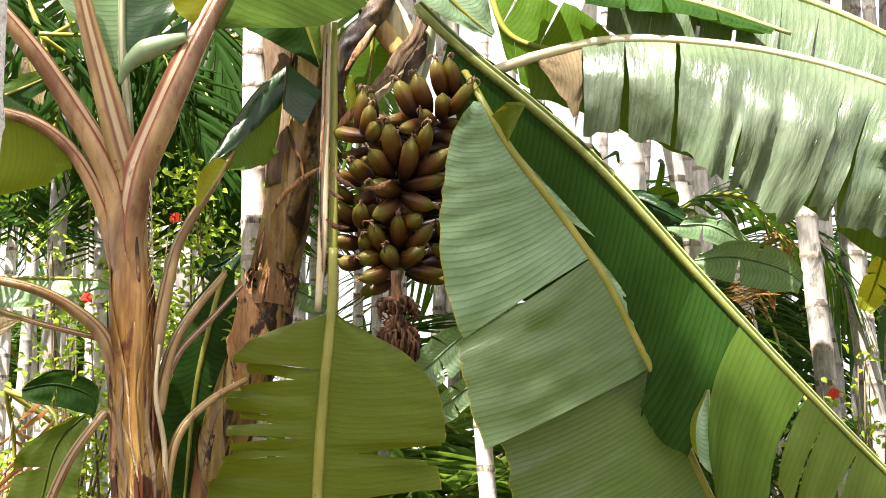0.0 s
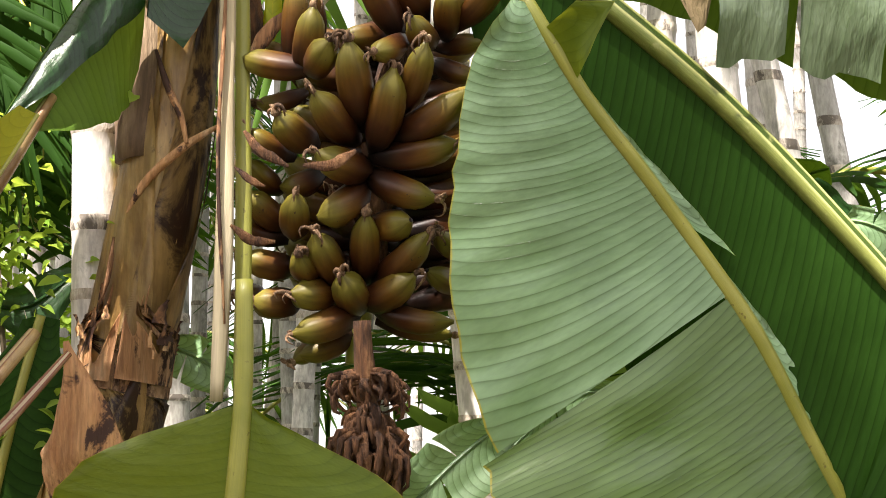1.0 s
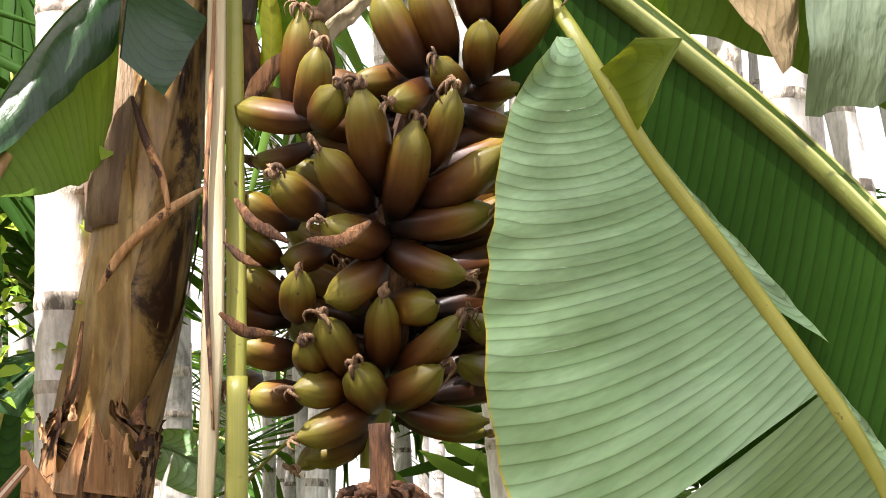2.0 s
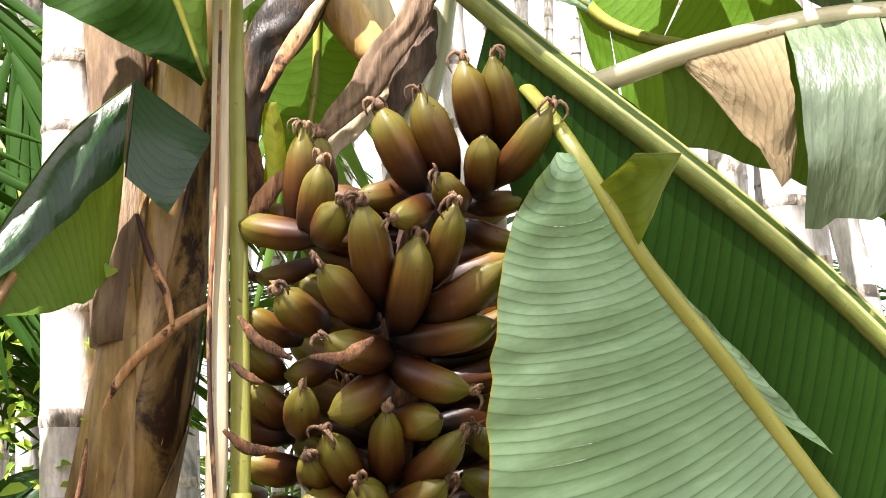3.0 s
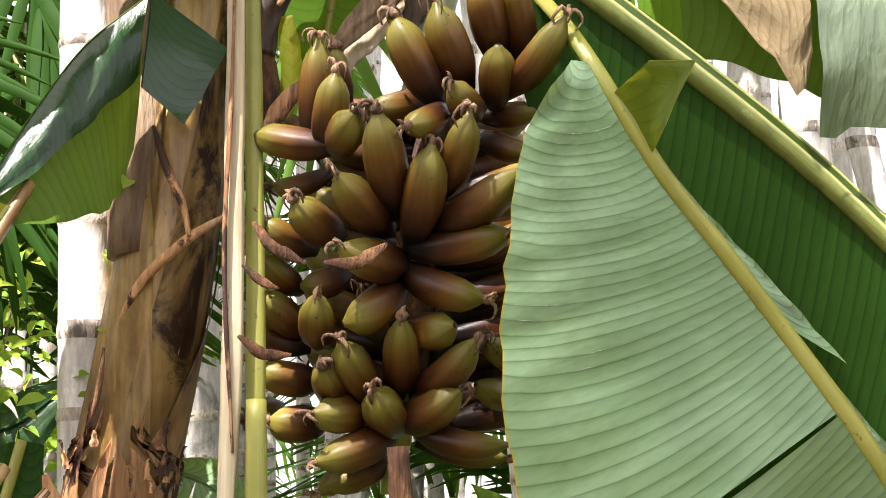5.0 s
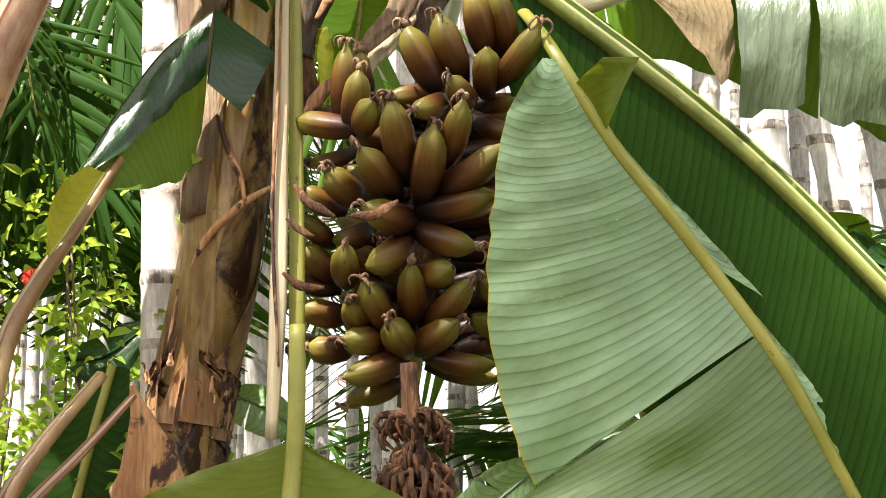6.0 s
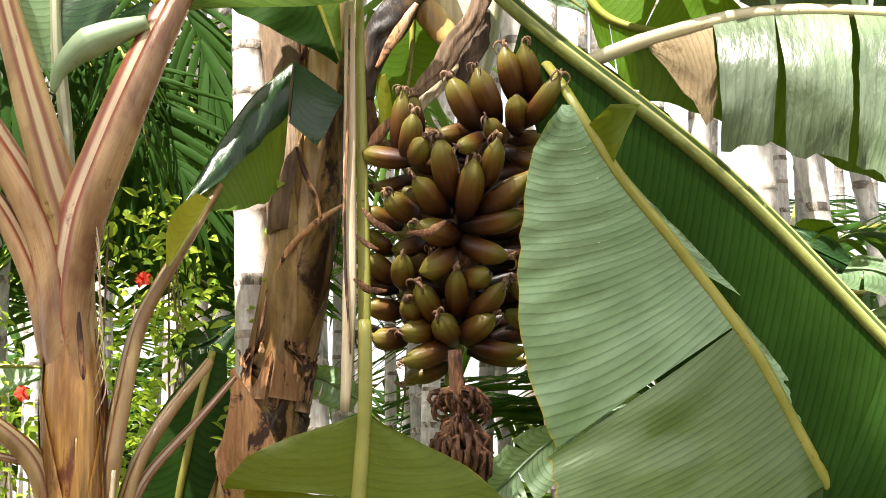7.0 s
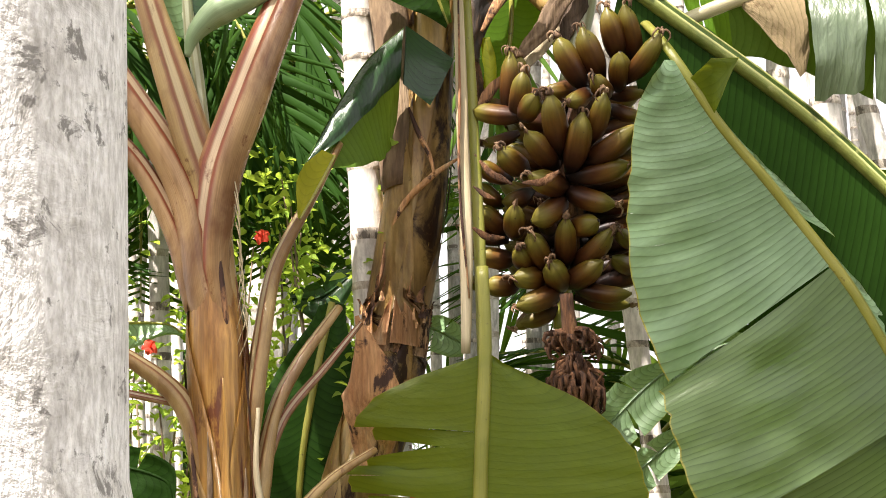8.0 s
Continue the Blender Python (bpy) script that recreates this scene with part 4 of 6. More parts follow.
banana_leaf("long dark green banana leaf with bright yellow midrib", [(-0.101, 3.250, 2.743), (0.050, 3.229, 2.595), (0.391, 3.208, 2.299), (0.707, 3.198, 1.949), (0.952, 3.187, 1.681), (1.202, 3.177, 1.421), (1.487, 3.177, 1.157)],
    [0.020, 0.021, 0.019, 0.017, 0.015, 0.012, 0.008], [
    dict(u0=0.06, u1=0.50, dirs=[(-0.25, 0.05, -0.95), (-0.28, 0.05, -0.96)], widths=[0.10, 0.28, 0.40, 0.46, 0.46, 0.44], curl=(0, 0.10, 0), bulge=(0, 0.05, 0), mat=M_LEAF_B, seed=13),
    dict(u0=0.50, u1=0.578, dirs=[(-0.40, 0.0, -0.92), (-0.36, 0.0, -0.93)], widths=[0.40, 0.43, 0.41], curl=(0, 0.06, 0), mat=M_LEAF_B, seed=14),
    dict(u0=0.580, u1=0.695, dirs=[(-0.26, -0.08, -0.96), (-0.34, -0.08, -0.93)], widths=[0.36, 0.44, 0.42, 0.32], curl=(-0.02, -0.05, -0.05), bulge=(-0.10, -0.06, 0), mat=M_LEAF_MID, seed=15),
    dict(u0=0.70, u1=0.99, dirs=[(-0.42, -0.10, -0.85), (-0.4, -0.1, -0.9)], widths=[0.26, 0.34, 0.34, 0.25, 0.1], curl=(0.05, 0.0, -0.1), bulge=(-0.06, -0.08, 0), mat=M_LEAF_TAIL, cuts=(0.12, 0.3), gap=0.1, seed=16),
    dict(u0=0.02, u1=0.30, dirs=[(0.55, 0.55, 0.10), (0.5, 0.6, 0.05)], widths=[0.02, 0.05, 0.07, 0.06, 0.03], mat=M_LEAF_B, cuts=(0.5, 0.6, 0.7, 0.8), seed=17, across=5),
    ], rib=M_RIB_GROOVE, groove=0.35, face=(0.3, -0.8, 0.5))

banana_leaf("narrow pale green leaf fold beside a hanging banana leaf", [(0.725, 3.177, 1.632), (0.733, 3.156, 1.522), (0.766, 3.151, 1.416), (0.797, 3.156, 1.359)], [0.002, 0.003, 0.003, 0.001],
    [dict(dirs=[(-1, -0.1, 0), (-1, -0.1, 0)], widths=[0.005, 0.035, 0.055, 0.06, 0.01], mat=M_LEAF_A, seed=18, across=5), dict(dirs=[(-0.8, 0.3, 0.1), (-0.8, 0.3, 0.1)], widths=[0.01, 0.06, 0.07, 0.02], mat=M_LEAF_LOW, seed=19, across=5)])

banana_leaf("hanging olive banana leaf with ragged torn edge", [(-0.324, 3.218, 2.019), (-0.322, 3.208, 1.848), (-0.337, 3.198, 1.601), (-0.346, 3.192, 1.352), (-0.349, 3.203, 0.896)], [0.013, 0.015, 0.016, 0.014, 0.009], [
    dict(u0=0.165, u1=0.31, dirs=[(-0.95, -0.05, 0.02), (-0.97, -0.02, 0.10)], widths=[0.01, 0.13, 0.21, 0.25, 0.265], curl=(0, 0.05, -0.03), bulge=(0, -0.04, 0), mat=M_LEAF_LOW, seed=21, gap=0.0),
    dict(u0=0.31, u1=0.98, dirs=[(-0.97, -0.02, 0.10), (-0.97, -0.02, 0.10), (-0.95, -0.02, 0.02)], widths=[0.255, 0.275, 0.26, 0.285, 0.30, 0.33, 0.30, 0.12], curl=(0, 0.07, -0.08), bulge=(0, -0.03, 0), mat=M_LEAF_LOW, cuts=(0.045, 0.10, 0.13, 0.185, 0.21, 0.26, 0.30, 0.33, 0.42, 0.55, 0.75), seed=23, gap=0.22, swing=0.10, tear=0.35, across=14, fray=0.06),
    ] + [
    dict(u0=0.165, u1=0.50, dirs=[(0.95, -0.03, 0.08), (0.97, -0.03, 0.10)], widths=[0.01, 0.10, 0.20, 0.265, 0.31, 0.335, 0.345, 0.35], curl=(0, 0.06, -0.05), bulge=(0, -0.04, 0), mat=M_LEAF_LOW, seed=24),
    dict(u0=0.50, u1=0.98, dirs=[(0.97, -0.03, 0.14), (0.95, -0.03, 0.05)], widths=[0.35, 0.38, 0.38, 0.33, 0.12], curl=(0, 0.06, -0.10), mat=M_LEAF_LOW, cuts=(0.05, 0.12, 0.28, 0.5), seed=25, gap=0.3, swing=0.09, tear=0.25),
    ], flat=0.8, rib_label="yellow-green midrib")
dry_rib = thing("dried_leaf_stalk", "pale dried leaf stalk hanging beside the bunch", "leaf stalk", (-0.355, 3.234, 2.250))
tube_part("edge_fibre", [(-0.361, 3.237, 2.651), (-0.363, 3.231, 2.415), (-0.368, 3.226, 2.199), (-0.353, 3.224, 1.954)], [0.002, 0.003, 0.004, 0.002], M_FIBRE, dry_rib, "loose brown edge fibre", n=24, seg=6, wobble=0.4)
tube_part("stalk", [(-0.365, 3.250, 2.775), (-0.361, 3.246, 2.553), (-0.359, 3.241, 2.318), (-0.357, 3.237, 2.152), (-0.358, 3.232, 2.004), (-0.363, 3.228, 1.839)], [0.010, 0.011, 0.0125, 0.0135, 0.0135, 0.010], M_PALE, dry_rib, n=30, seg=8, flat=0.4, wobble=0.12)
tube_part("green_channel", [(-0.346, 3.280, 2.698), (-0.339, 3.272, 2.425), (-0.332, 3.265, 2.174), (-0.329, 3.257, 2.009), (-0.328, 3.250, 1.830)], [0.009, 0.012, 0.013, 0.013], M_RIB, dry_rib, "yellow-green living side of the stalk", n=30, seg=10, flat=0.6, wobble=0.1)

banana_leaf("arching glossy banana leaf hanging in torn strips", [(0.001, 3.296, 2.520), (0.140, 3.260, 2.558), (0.261, 3.234, 2.594), (0.470, 3.203, 2.632), (0.724, 3.177, 2.617), (0.959, 3.156, 2.575), (1.218, 3.135, 2.493), (1.510, 3.120, 2.360), (1.802, 3.135, 2.191)],
    [0.014, 0.016, 0.014, 0.013, 0.012, 0.011, 0.010, 0.008, 0.005], [
    dict(u0=0.205, u1=0.345, dirs=[(0.03, -0.35, -0.9), (0.0, -0.35, -0.9)], widths=[0.30, 0.30, 0.31], mat=M_LEAF_C, curl=(0, 0.18, -0.1), bulge=(0, -0.12, 0.06), cuts=(0.46,), seed=31, gap=0.16, fray=0.10, across=16, crumple=0.05),
    dict(u0=0.35, u1=0.99, dirs=[(-0.04, -0.35, -0.9), (-0.30, -0.35, -0.9), (-0.48, -0.35, -0.85), (-0.5, -0.35, -0.85)], widths=[0.34, 0.42, 0.46, 0.50, 0.52, 0.5, 0.45, 0.3, 0.1], mat=M_LEAF_C, curl=(0, 0.16, -0.08), bulge=(0, -0.12, 0.05), cuts=(0.17, 0.40, 0.47, 0.66, 0.8), seed=32, gap=0.05, swing=0.05, tear=0.45, fray=0.10, across=20, crumple=0.07),
    ] + [
    dict(u0=0.12, u1=0.98, dirs=[(0.0, 0.45, -0.9), (-0.05, 0.4, -0.9)], widths=[0.12, 0.22, 0.32, 0.37, 0.44, 0.50, 0.55, 0.5, 0.3], mat=M_LEAF_MID, curl=(0, -0.1, -0.1), cuts=(0.2, 0.36, 0.55, 0.7), seed=33, gap=0.08, swing=0.06),
    dict(u0=0.135, u1=0.205, dirs=[(0.16, -0.3, -0.95), (-0.02, -0.3, -0.95)], widths=[0.03, 0.11, 0.19, 0.23, 0.16], mat=M_DRY, curl=(0.02, 0.05, 0), bulge=(0, -0.08, 0), seed=34, fray=0.30, name="dry_flap", label="crisp tan dried strip", across=14, crumple=0.12),
    ], rib=M_RIB_GLARE)

banana_leaf("broad banana leaf arching behind, split into strips", [(0.331, 3.452, 3.095), (0.671, 3.437, 2.949), (1.056, 3.426, 2.822), (1.283, 3.416, 2.716), (1.594, 3.406, 2.530), (1.816, 3.406, 2.346)], [0.015, 0.014, 0.012, 0.011, 0.009, 0.006], [
    dict(u0=0.1, u1=0.98, dirs=[(-0.1, -0.3, -0.95), (-0.35, -0.3, -0.9)], widths=[0.3, 0.40, 0.45, 0.45, 0.4, 0.15], mat=M_LEAF_C, curl=(0, 0.15, -0.1), bulge=(0, -0.1, 0.05), cuts=(0.1, 0.2, 0.27, 0.36, 0.44, 0.5, 0.57, 0.64, 0.7, 0.8), seed=36, gap=0.05, swing=0.04),
    ], rib=M_RIB_B)
banana_leaf("sunlit banana leaf overhead with bleached upper side", [(-0.008, 3.322, 2.993), (0.210, 3.281, 2.875), (0.456, 3.250, 2.802), (0.699, 3.239, 2.755), (0.979, 3.270, 2.674)], [0.014, 0.013, 0.012, 0.01, 0.006], [
    dict(u0=0.1, u1=0.95, dirs=[(0.0, -0.75, -0.5), (0.0, -0.75, -0.5)], widths=[0.08, 0.16, 0.13, 0.12, 0.06], mat=M_LEAF_B, curl=(0, 0.1, -0.1), cuts=(0.2, 0.35, 0.5, 0.62, 0.8), seed=41, gap=0.12),
    dict(u0=0.1, u1=0.95, dirs=[(0.0, 0.7, 0.1), (0.0, 0.7, -0.1)], widths=[0.08, 0.2, 0.22, 0.2, 0.08], mat=M_LEAF_B, cuts=(0.3, 0.5, 0.7), seed=42, gap=0.2),
    ], rib=M_RIB_B)
banana_leaf("bright backlit banana leaf overhead", [(0.092, 3.530, 2.922), (0.163, 3.504, 2.735), (0.334, 3.478, 2.676), (0.504, 3.478, 2.695)], [0.01, 0.01, 0.008, 0.005], [
    dict(dirs=[(0.5, 0, 0.8), (0.3, 0, 0.9)], widths=[0.05, 0.15, 0.17, 0.12, 0.02], mat=M_LEAF_LIT, cuts=(0.3, 0.55), seed=43),
    dict(dirs=[(0.2, 0.1, -0.9), (0.1, 0.1, -0.9)], widths=[0.05, 0.12, 0.14, 0.12, 0.02], mat=M_LEAF_LIT, cuts=(0.4, 0.6), seed=44)])
banana_leaf("pale banana leaf tip curling over the fruit stalk", [(-0.186, 3.218, 2.954), (-0.068, 3.198, 2.811), (0.032, 3.187, 2.708), (0.117, 3.192, 2.639)], [0.012, 0.01, 0.006, 0.002], [
    dict(u0=0.2, u1=1.0, dirs=[(0.8, -0.1, 0.3), (0.6, -0.1, 0.5)], widths=[0.1, 0.11, 0.10, 0.07, 0.01], mat=M_LEAF_A, seed=45),
    dict(u0=0.2, u1=1.0, dirs=[(-0.5, -0.1, -0.7), (0.0, -0.1, -0.9)], widths=[0.05, 0.07, 0.065, 0.04, 0.01], mat=M_LEAF_A, seed=46)])
banana_leaf("bright green banana leaf behind the fruit stalk", [(-0.246, 3.452, 2.716), (-0.251, 3.452, 2.593), (-0.274, 3.452, 2.488)], [0.006, 0.006, 0.003], [
    dict(dirs=[(-0.9, 0, 0.2), (-0.9, 0, 0.3)], widths=[0.10, 0.10, 0.04], mat=M_LEAF_LIT, seed=47), dict(dirs=[(0.9, 0, 0.2), (0.9, 0, 0.3)], widths=[0.10, 0.10, 0.04], mat=M_LEAF_LIT, seed=48)])

# unseen crown leaves added overhead, above both plants, for canopy shade
for _k, (_a, _b, _c, _w) in enumerate((
    ((-0.424, 3.374, 3.142), (0.166, 3.530, 3.695), (0.855, 3.582, 3.603), 0.3), ((-0.465, 3.374, 3.141), (-0.599, 3.686, 3.751), (-0.702, 4.050, 3.594), 0.3))):
    banana_leaf("unseen banana leaf added overhead for canopy shade", [_a, _b, Vector(_b).lerp(Vector(_c), 0.55) + Vector((0, 0, 0.08)), _c], [0.02, 0.016, 0.012, 0.004], [
        dict(u0=0.25, u1=0.98, dirs=[(-0.9, 0.1, -0.25), (-0.9, -0.2, -0.3)], widths=[0.1 * _w, _w, 1.05 * _w, 0.8 * _w, 0.1 * _w], mat=M_LEAF_B, cuts=(0.3, 0.52, 0.7), seed=300 + _k, gap=0.15, curl=(0, 0, -0.2)),
        dict(u0=0.25, u1=0.98, dirs=[(0.9, 0.1, -0.25), (0.9, -0.2, -0.3)], widths=[0.1 * _w, _w, 1.05 * _w, 0.8 * _w, 0.1 * _w], mat=M_LEAF_B, cuts=(0.2, 0.45, 0.6, 0.8), seed=330 + _k, gap=0.15, curl=(0, 0, -0.2))])

# ------------------------------------------------------------ neighbouring young banana plant
young = thing("banana_plant", "young tan banana stem with rosy channelled leaf stalks", "banana plant", (-0.818, 3.048, 1.306))
YOUNG = [(-0.913, 3.058, 0.073), (-0.807, 3.048, 1.131), (-0.823, 3.048, 1.429), (-0.840, 3.043, 1.672), (-0.855, 3.038, 1.888), (-0.865, 3.038, 2.044), (-0.878, 3.038, 2.154)]
YOUNG_R = [0.085, 0.083, 0.080, 0.076, 0.072, 0.066, 0.058, 0.020]
tube_part("pseudostem", YOUNG, YOUNG_R, M_STEM_TAN, young, n=60, seg=24, wobble=0.10)
for _k, (_u0, _u1, _a0, _a1, _sl, _mat) in enumerate(((0.3, 0.95, -130, 20, 0.08, M_STEM_TAN), (0.3, 0.90, -15, 130, -0.08, M_STEM_TAN), (0.2, 0.80, -130, 50, 0.12, M_STEM_OCHRE), (0.1, 0.68, -40, 130, -0.12, M_STEM_TAN), (0.02, 0.52, -130, 60, 0.12, M_STEM_TAN))):
    part("sheath", shell(YOUNG, YOUNG_R, _u0, _u1, _a0, _a1, _sl, 1.035 + 0.014 * _k, seed=20 + _k), _mat, young)


def stalk(pts, radii, material, label="", groove=0.35, face=(0.2, -0.9, 0.3), parent=young, name="leaf_stalk", seg=16):
    return tube_part(name, pts, radii, material, parent, label, n=30, seg=seg, groove=groove, face=face, wobble=0.05)


stalk([(-1.355, 3.006, 2.754), (-1.154, 3.017, 2.534), (-1.002, 3.022, 2.321), (-0.908, 3.027, 2.152), (-0.874, 3.032, 1.980), (-0.850, 3.040, 1.86), (-0.838, 3.050, 1.66)], [0.022, 0.027, 0.031, 0.038, 0.042, 0.050, 0.030], M_PETIOLE, face=(0.7, -0.5, 0.4))
stalk([(-1.047, 2.996, 2.769), (-0.998, 3.001, 2.592), (-0.940, 3.006, 2.401), (-0.892, 3.017, 2.245), (-0.866, 3.027, 2.152), (-0.850, 3.040, 1.86), (-0.838, 3.050, 1.66)], [0.024, 0.028, 0.036, 0.042, 0.040, 0.050, 0.030], M_PETIOLE_TAN, groove=0.6, face=(0.25, -0.95, 0.2))
stalk([(-0.599, 3.124, 2.866), (-0.675, 3.066, 2.664), (-0.735, 3.020, 2.495), (-0.793, 2.996, 2.328), (-0.845, 3.006, 2.180), (-0.867, 3.017, 2.009), (-0.850, 3.040, 1.86), (-0.838, 3.050, 1.66)], [0.026, 0.032, 0.040, 0.047, 0.050, 0.044, 0.050, 0.030], M_PETIOLE, groove=0.6, face=(-0.55, -0.8, 0.2))
stalk([(-0.919, 3.069, 2.547), (-0.896, 3.064, 2.400), (-0.873, 3.048, 2.204)], [0.013, 0.013, 0.015], M_PETIOLE_GREEN, groove=0.1)
stalk([(-1.305, 3.027, 2.374), (-1.147, 3.032, 2.332), (-1.033, 3.038, 2.247), (-0.939, 3.038, 2.090), (-0.889, 3.038, 1.918)], [0.014, 0.018, 0.022, 0.026, 0.028], M_PETIOLE, face=(0.4, -0.6, 0.6))
stalk([(-1.286, 2.960, 1.892), (-1.121, 2.975, 1.863), (-1.000, 2.996, 1.808), (-0.907, 3.012, 1.720), (-0.863, 3.017, 1.578)], [0.012, 0.014, 0.018, 0.024, 0.03], M_PETIOLE_TAN, face=(0.2, -0.5, 0.8))
stalk([(-1.249, 3.006, 1.816), (-1.108, 3.006, 1.772), (-1.002, 3.017, 1.747), (-0.903, 3.027, 1.725)], [0.006, 0.008, 0.008, 0.008], M_PETIOLE, "dried thin leaf stalk")
stalk([(-1.040, 2.920, 1.230), (-0.980, 2.940, 1.392), (-0.922, 2.960, 1.490), (-0.892, 2.986, 1.530), (-0.872, 3.006, 1.486)], [0.011, 0.013, 0.013, 0.012, 0.012], M_PETIOLE_TAN)
stalk([(-0.625, 3.255, 2.304), (-0.677, 3.197, 2.181), (-0.729, 3.140, 2.061), (-0.751, 3.090, 1.976), (-0.768, 3.040, 1.820), (-0.779, 3.020, 1.702), (-0.793, 3.030, 1.580)], [0.009, 0.013, 0.015, 0.017, 0.020, 0.022, 0.016], M_PETIOLE_TAN, face=(-0.6, -0.7, 0.3))
stalk([(-0.621, 3.167, 1.935), (-0.697, 3.101, 1.812), (-0.742, 3.054, 1.703), (-0.771, 3.032, 1.535)], [0.010, 0.014, 0.016, 0.024], M_PETIOLE_TAN, "greyish leaf stalk", face=(-0.6, -0.7, 0.3))
stalk([(-0.581, 3.225, 1.909), (-0.647, 3.166, 1.814), (-0.721, 3.092, 1.710), (-0.756, 3.048, 1.613)], [0.006, 0.009, 0.010, 0.012], M_PETIOLE)
stalk([(-0.551, 3.177, 1.641), (-0.639, 3.115, 1.577), (-0.709, 3.058, 1.485), (-0.734, 3.038, 1.356), (-0.742, 3.038, 1.133)], [0.009, 0.012, 0.014, 0.016, 0.02], M_PETIOLE_TAN, face=(-0.5, -0.6, 0.6))
stalk([(-0.764, 3.003, 1.715), (-0.766, 2.997, 1.578), (-0.740, 3.021, 1.430), (-0.733, 3.029, 1.192)], [0.004, 0.007, 0.008, 0.008], M_PALE, "loose pale fibre strip", groove=0.0, name="fibre_strip", seg=8)
stalk([(-0.838, 2.991, 2.192), (-0.841, 2.991, 2.036), (-0.826, 2.996, 1.882), (-0.833, 3.001, 1.760)], [0.003, 0.006, 0.006, 0.002], M_FIBRE, "loose orange fibre strip", groove=0.0, name="fibre_strip", seg=8)
for _pts in ([(-0.807, 3.001, 1.976), (-0.788, 2.999, 1.791), (-0.773, 2.999, 1.578), (-0.765, 2.999, 1.279)], [(-0.887, 3.009, 1.876), (-0.857, 2.999, 1.744), (-0.819, 2.996, 1.637), (-0.785, 2.999, 1.517)], [(-0.886, 3.017, 1.669), (-0.879, 3.014, 1.487), (-0.866, 3.014, 1.278)], [(-0.835, 3.001, 2.124), (-0.843, 2.999, 1.990), (-0.873, 3.006, 1.852)]):
    tube_part("sheath_edge", _pts, [0.0012, 0.0024, 0.0028, 0.0012], M_HUSK_CORE_SHADE, young, "frayed red-brown sheath edge", n=40, seg=6, wobble=1.2)
_yl = spline(YOUNG, 60)
for _k in range(16):
    _rr = random.Random(500 + _k)
    _a, _b = _rr.uniform(0.30, 0.80), _rr.uniform(0.10, 0.26)
    _g = radians(_rr.uniform(-75, 75))
    _row = []
    for _j in range(6):
        _u = min(1.0, max(0.0, _a + _b * (_j / 5 - 0.5)))
        _q = _yl[int(_u * 60)]
        _o = Vector((math.sin(_g + 0.08 * math.sin(_j * 1.7 + _k)), -math.cos(_g), 0))
        _row.append(_q + _o * (lerp_list(YOUNG_R, _u) * 1.13 + 0.006 * (_j in (0, 5))))
    tube_part("dry_strip", _row, [0.001, 0.006, 0.009, 0.007, 0.001], (M_STEM_TAN, M_FIBRE, M_STRAW, M_HUSK_CORE_SHADE)[_k % 4], young, "peeling dry sheath strip" if _k % 4 else "", n=30, seg=8, flat=0.3, wobble=0.5, seed=_k)
for _k in range(9):
    _p = Vector((-0.813, 2.986, 2.191)) + Vector((0.002 * _k, 0.004 * _k, -0.035 * _k))
    tube_part("hair_fibre", [_p, _p + Vector((0.012, -0.01, -0.05)), _p + Vector((0.02 - 0.004 * _k, -0.012, -0.11))], [0.0014, 0.0014, 0.0007], M_PALE, young, n=6, seg=4)

# its leaves
banana_leaf("upright blue-green banana leaf seen from below", [(-0.932, 3.058, 2.924), (-0.926, 3.058, 2.742), (-0.921, 3.064, 2.596), (-0.914, 3.069, 2.485)], [0.010, 0.011, 0.011, 0.012], [
    # Left half takes the pale sage: the sheen on it is put into colour.
    dict(dirs=[(-0.95, 0.05, 0.10), (-0.9, 0.05, 0.42)], widths=[0.26, 0.25, 0.20, 0.05], mat=M_LEAF_A, curl=(0, 0.1, 0), seed=51),
    dict(dirs=[(0.95, 0.05, 0.10), (0.9, 0.05, 0.42)], widths=[0.26, 0.25, 0.16, 0.05], mat=M_LEAF_DARK, curl=(0, 0.1, 0), seed=52)], rib=M_PETIOLE_GREEN)
banana_leaf("rolled pale edge of a banana leaf", [(-0.912, 3.030, 2.440), (-0.898, 3.027, 2.484), (-0.855, 3.025, 2.528), (-0.800, 3.022, 2.552), (-0.730, 3.020, 2.574)], [0.006, 0.020, 0.032, 0.026, 0.014], [
    dict(dirs=[(0.2, -0.3, 0.9), (0.1, -0.2, 0.9)], widths=[0.005, 0.02, 0.03, 0.05], mat=M_LEAF_DARK, seed=53, across=4)], rib=M_ROLL, rib_label="rolled blade")
banana_leaf("yellowing banana leaf with rounded scorched base", [(-0.586, 3.138, 2.905), (-0.639, 3.096, 2.773), (-0.696, 3.049, 2.613)], [0.012, 0.012, 0.012], [
    dict(dirs=[(-0.8, -0.55, -0.10), (-0.75, -0.5, -0.25)], widths=[0.25, 0.22, 0.17, 0.11, 0.02], mat=M_LEAF_YEL, curl=(0, 0.1, -0.15), seed=54),
    dict(dirs=[(0.9, 0.1, -0.1), (0.85, 0.1, -0.05)], widths=[0.35, 0.34, 0.28, 0.16, 0.02], mat=M_LEAF_MID, curl=(0, 0.1, -0.3), seed=55)], rib=M_PETIOLE)
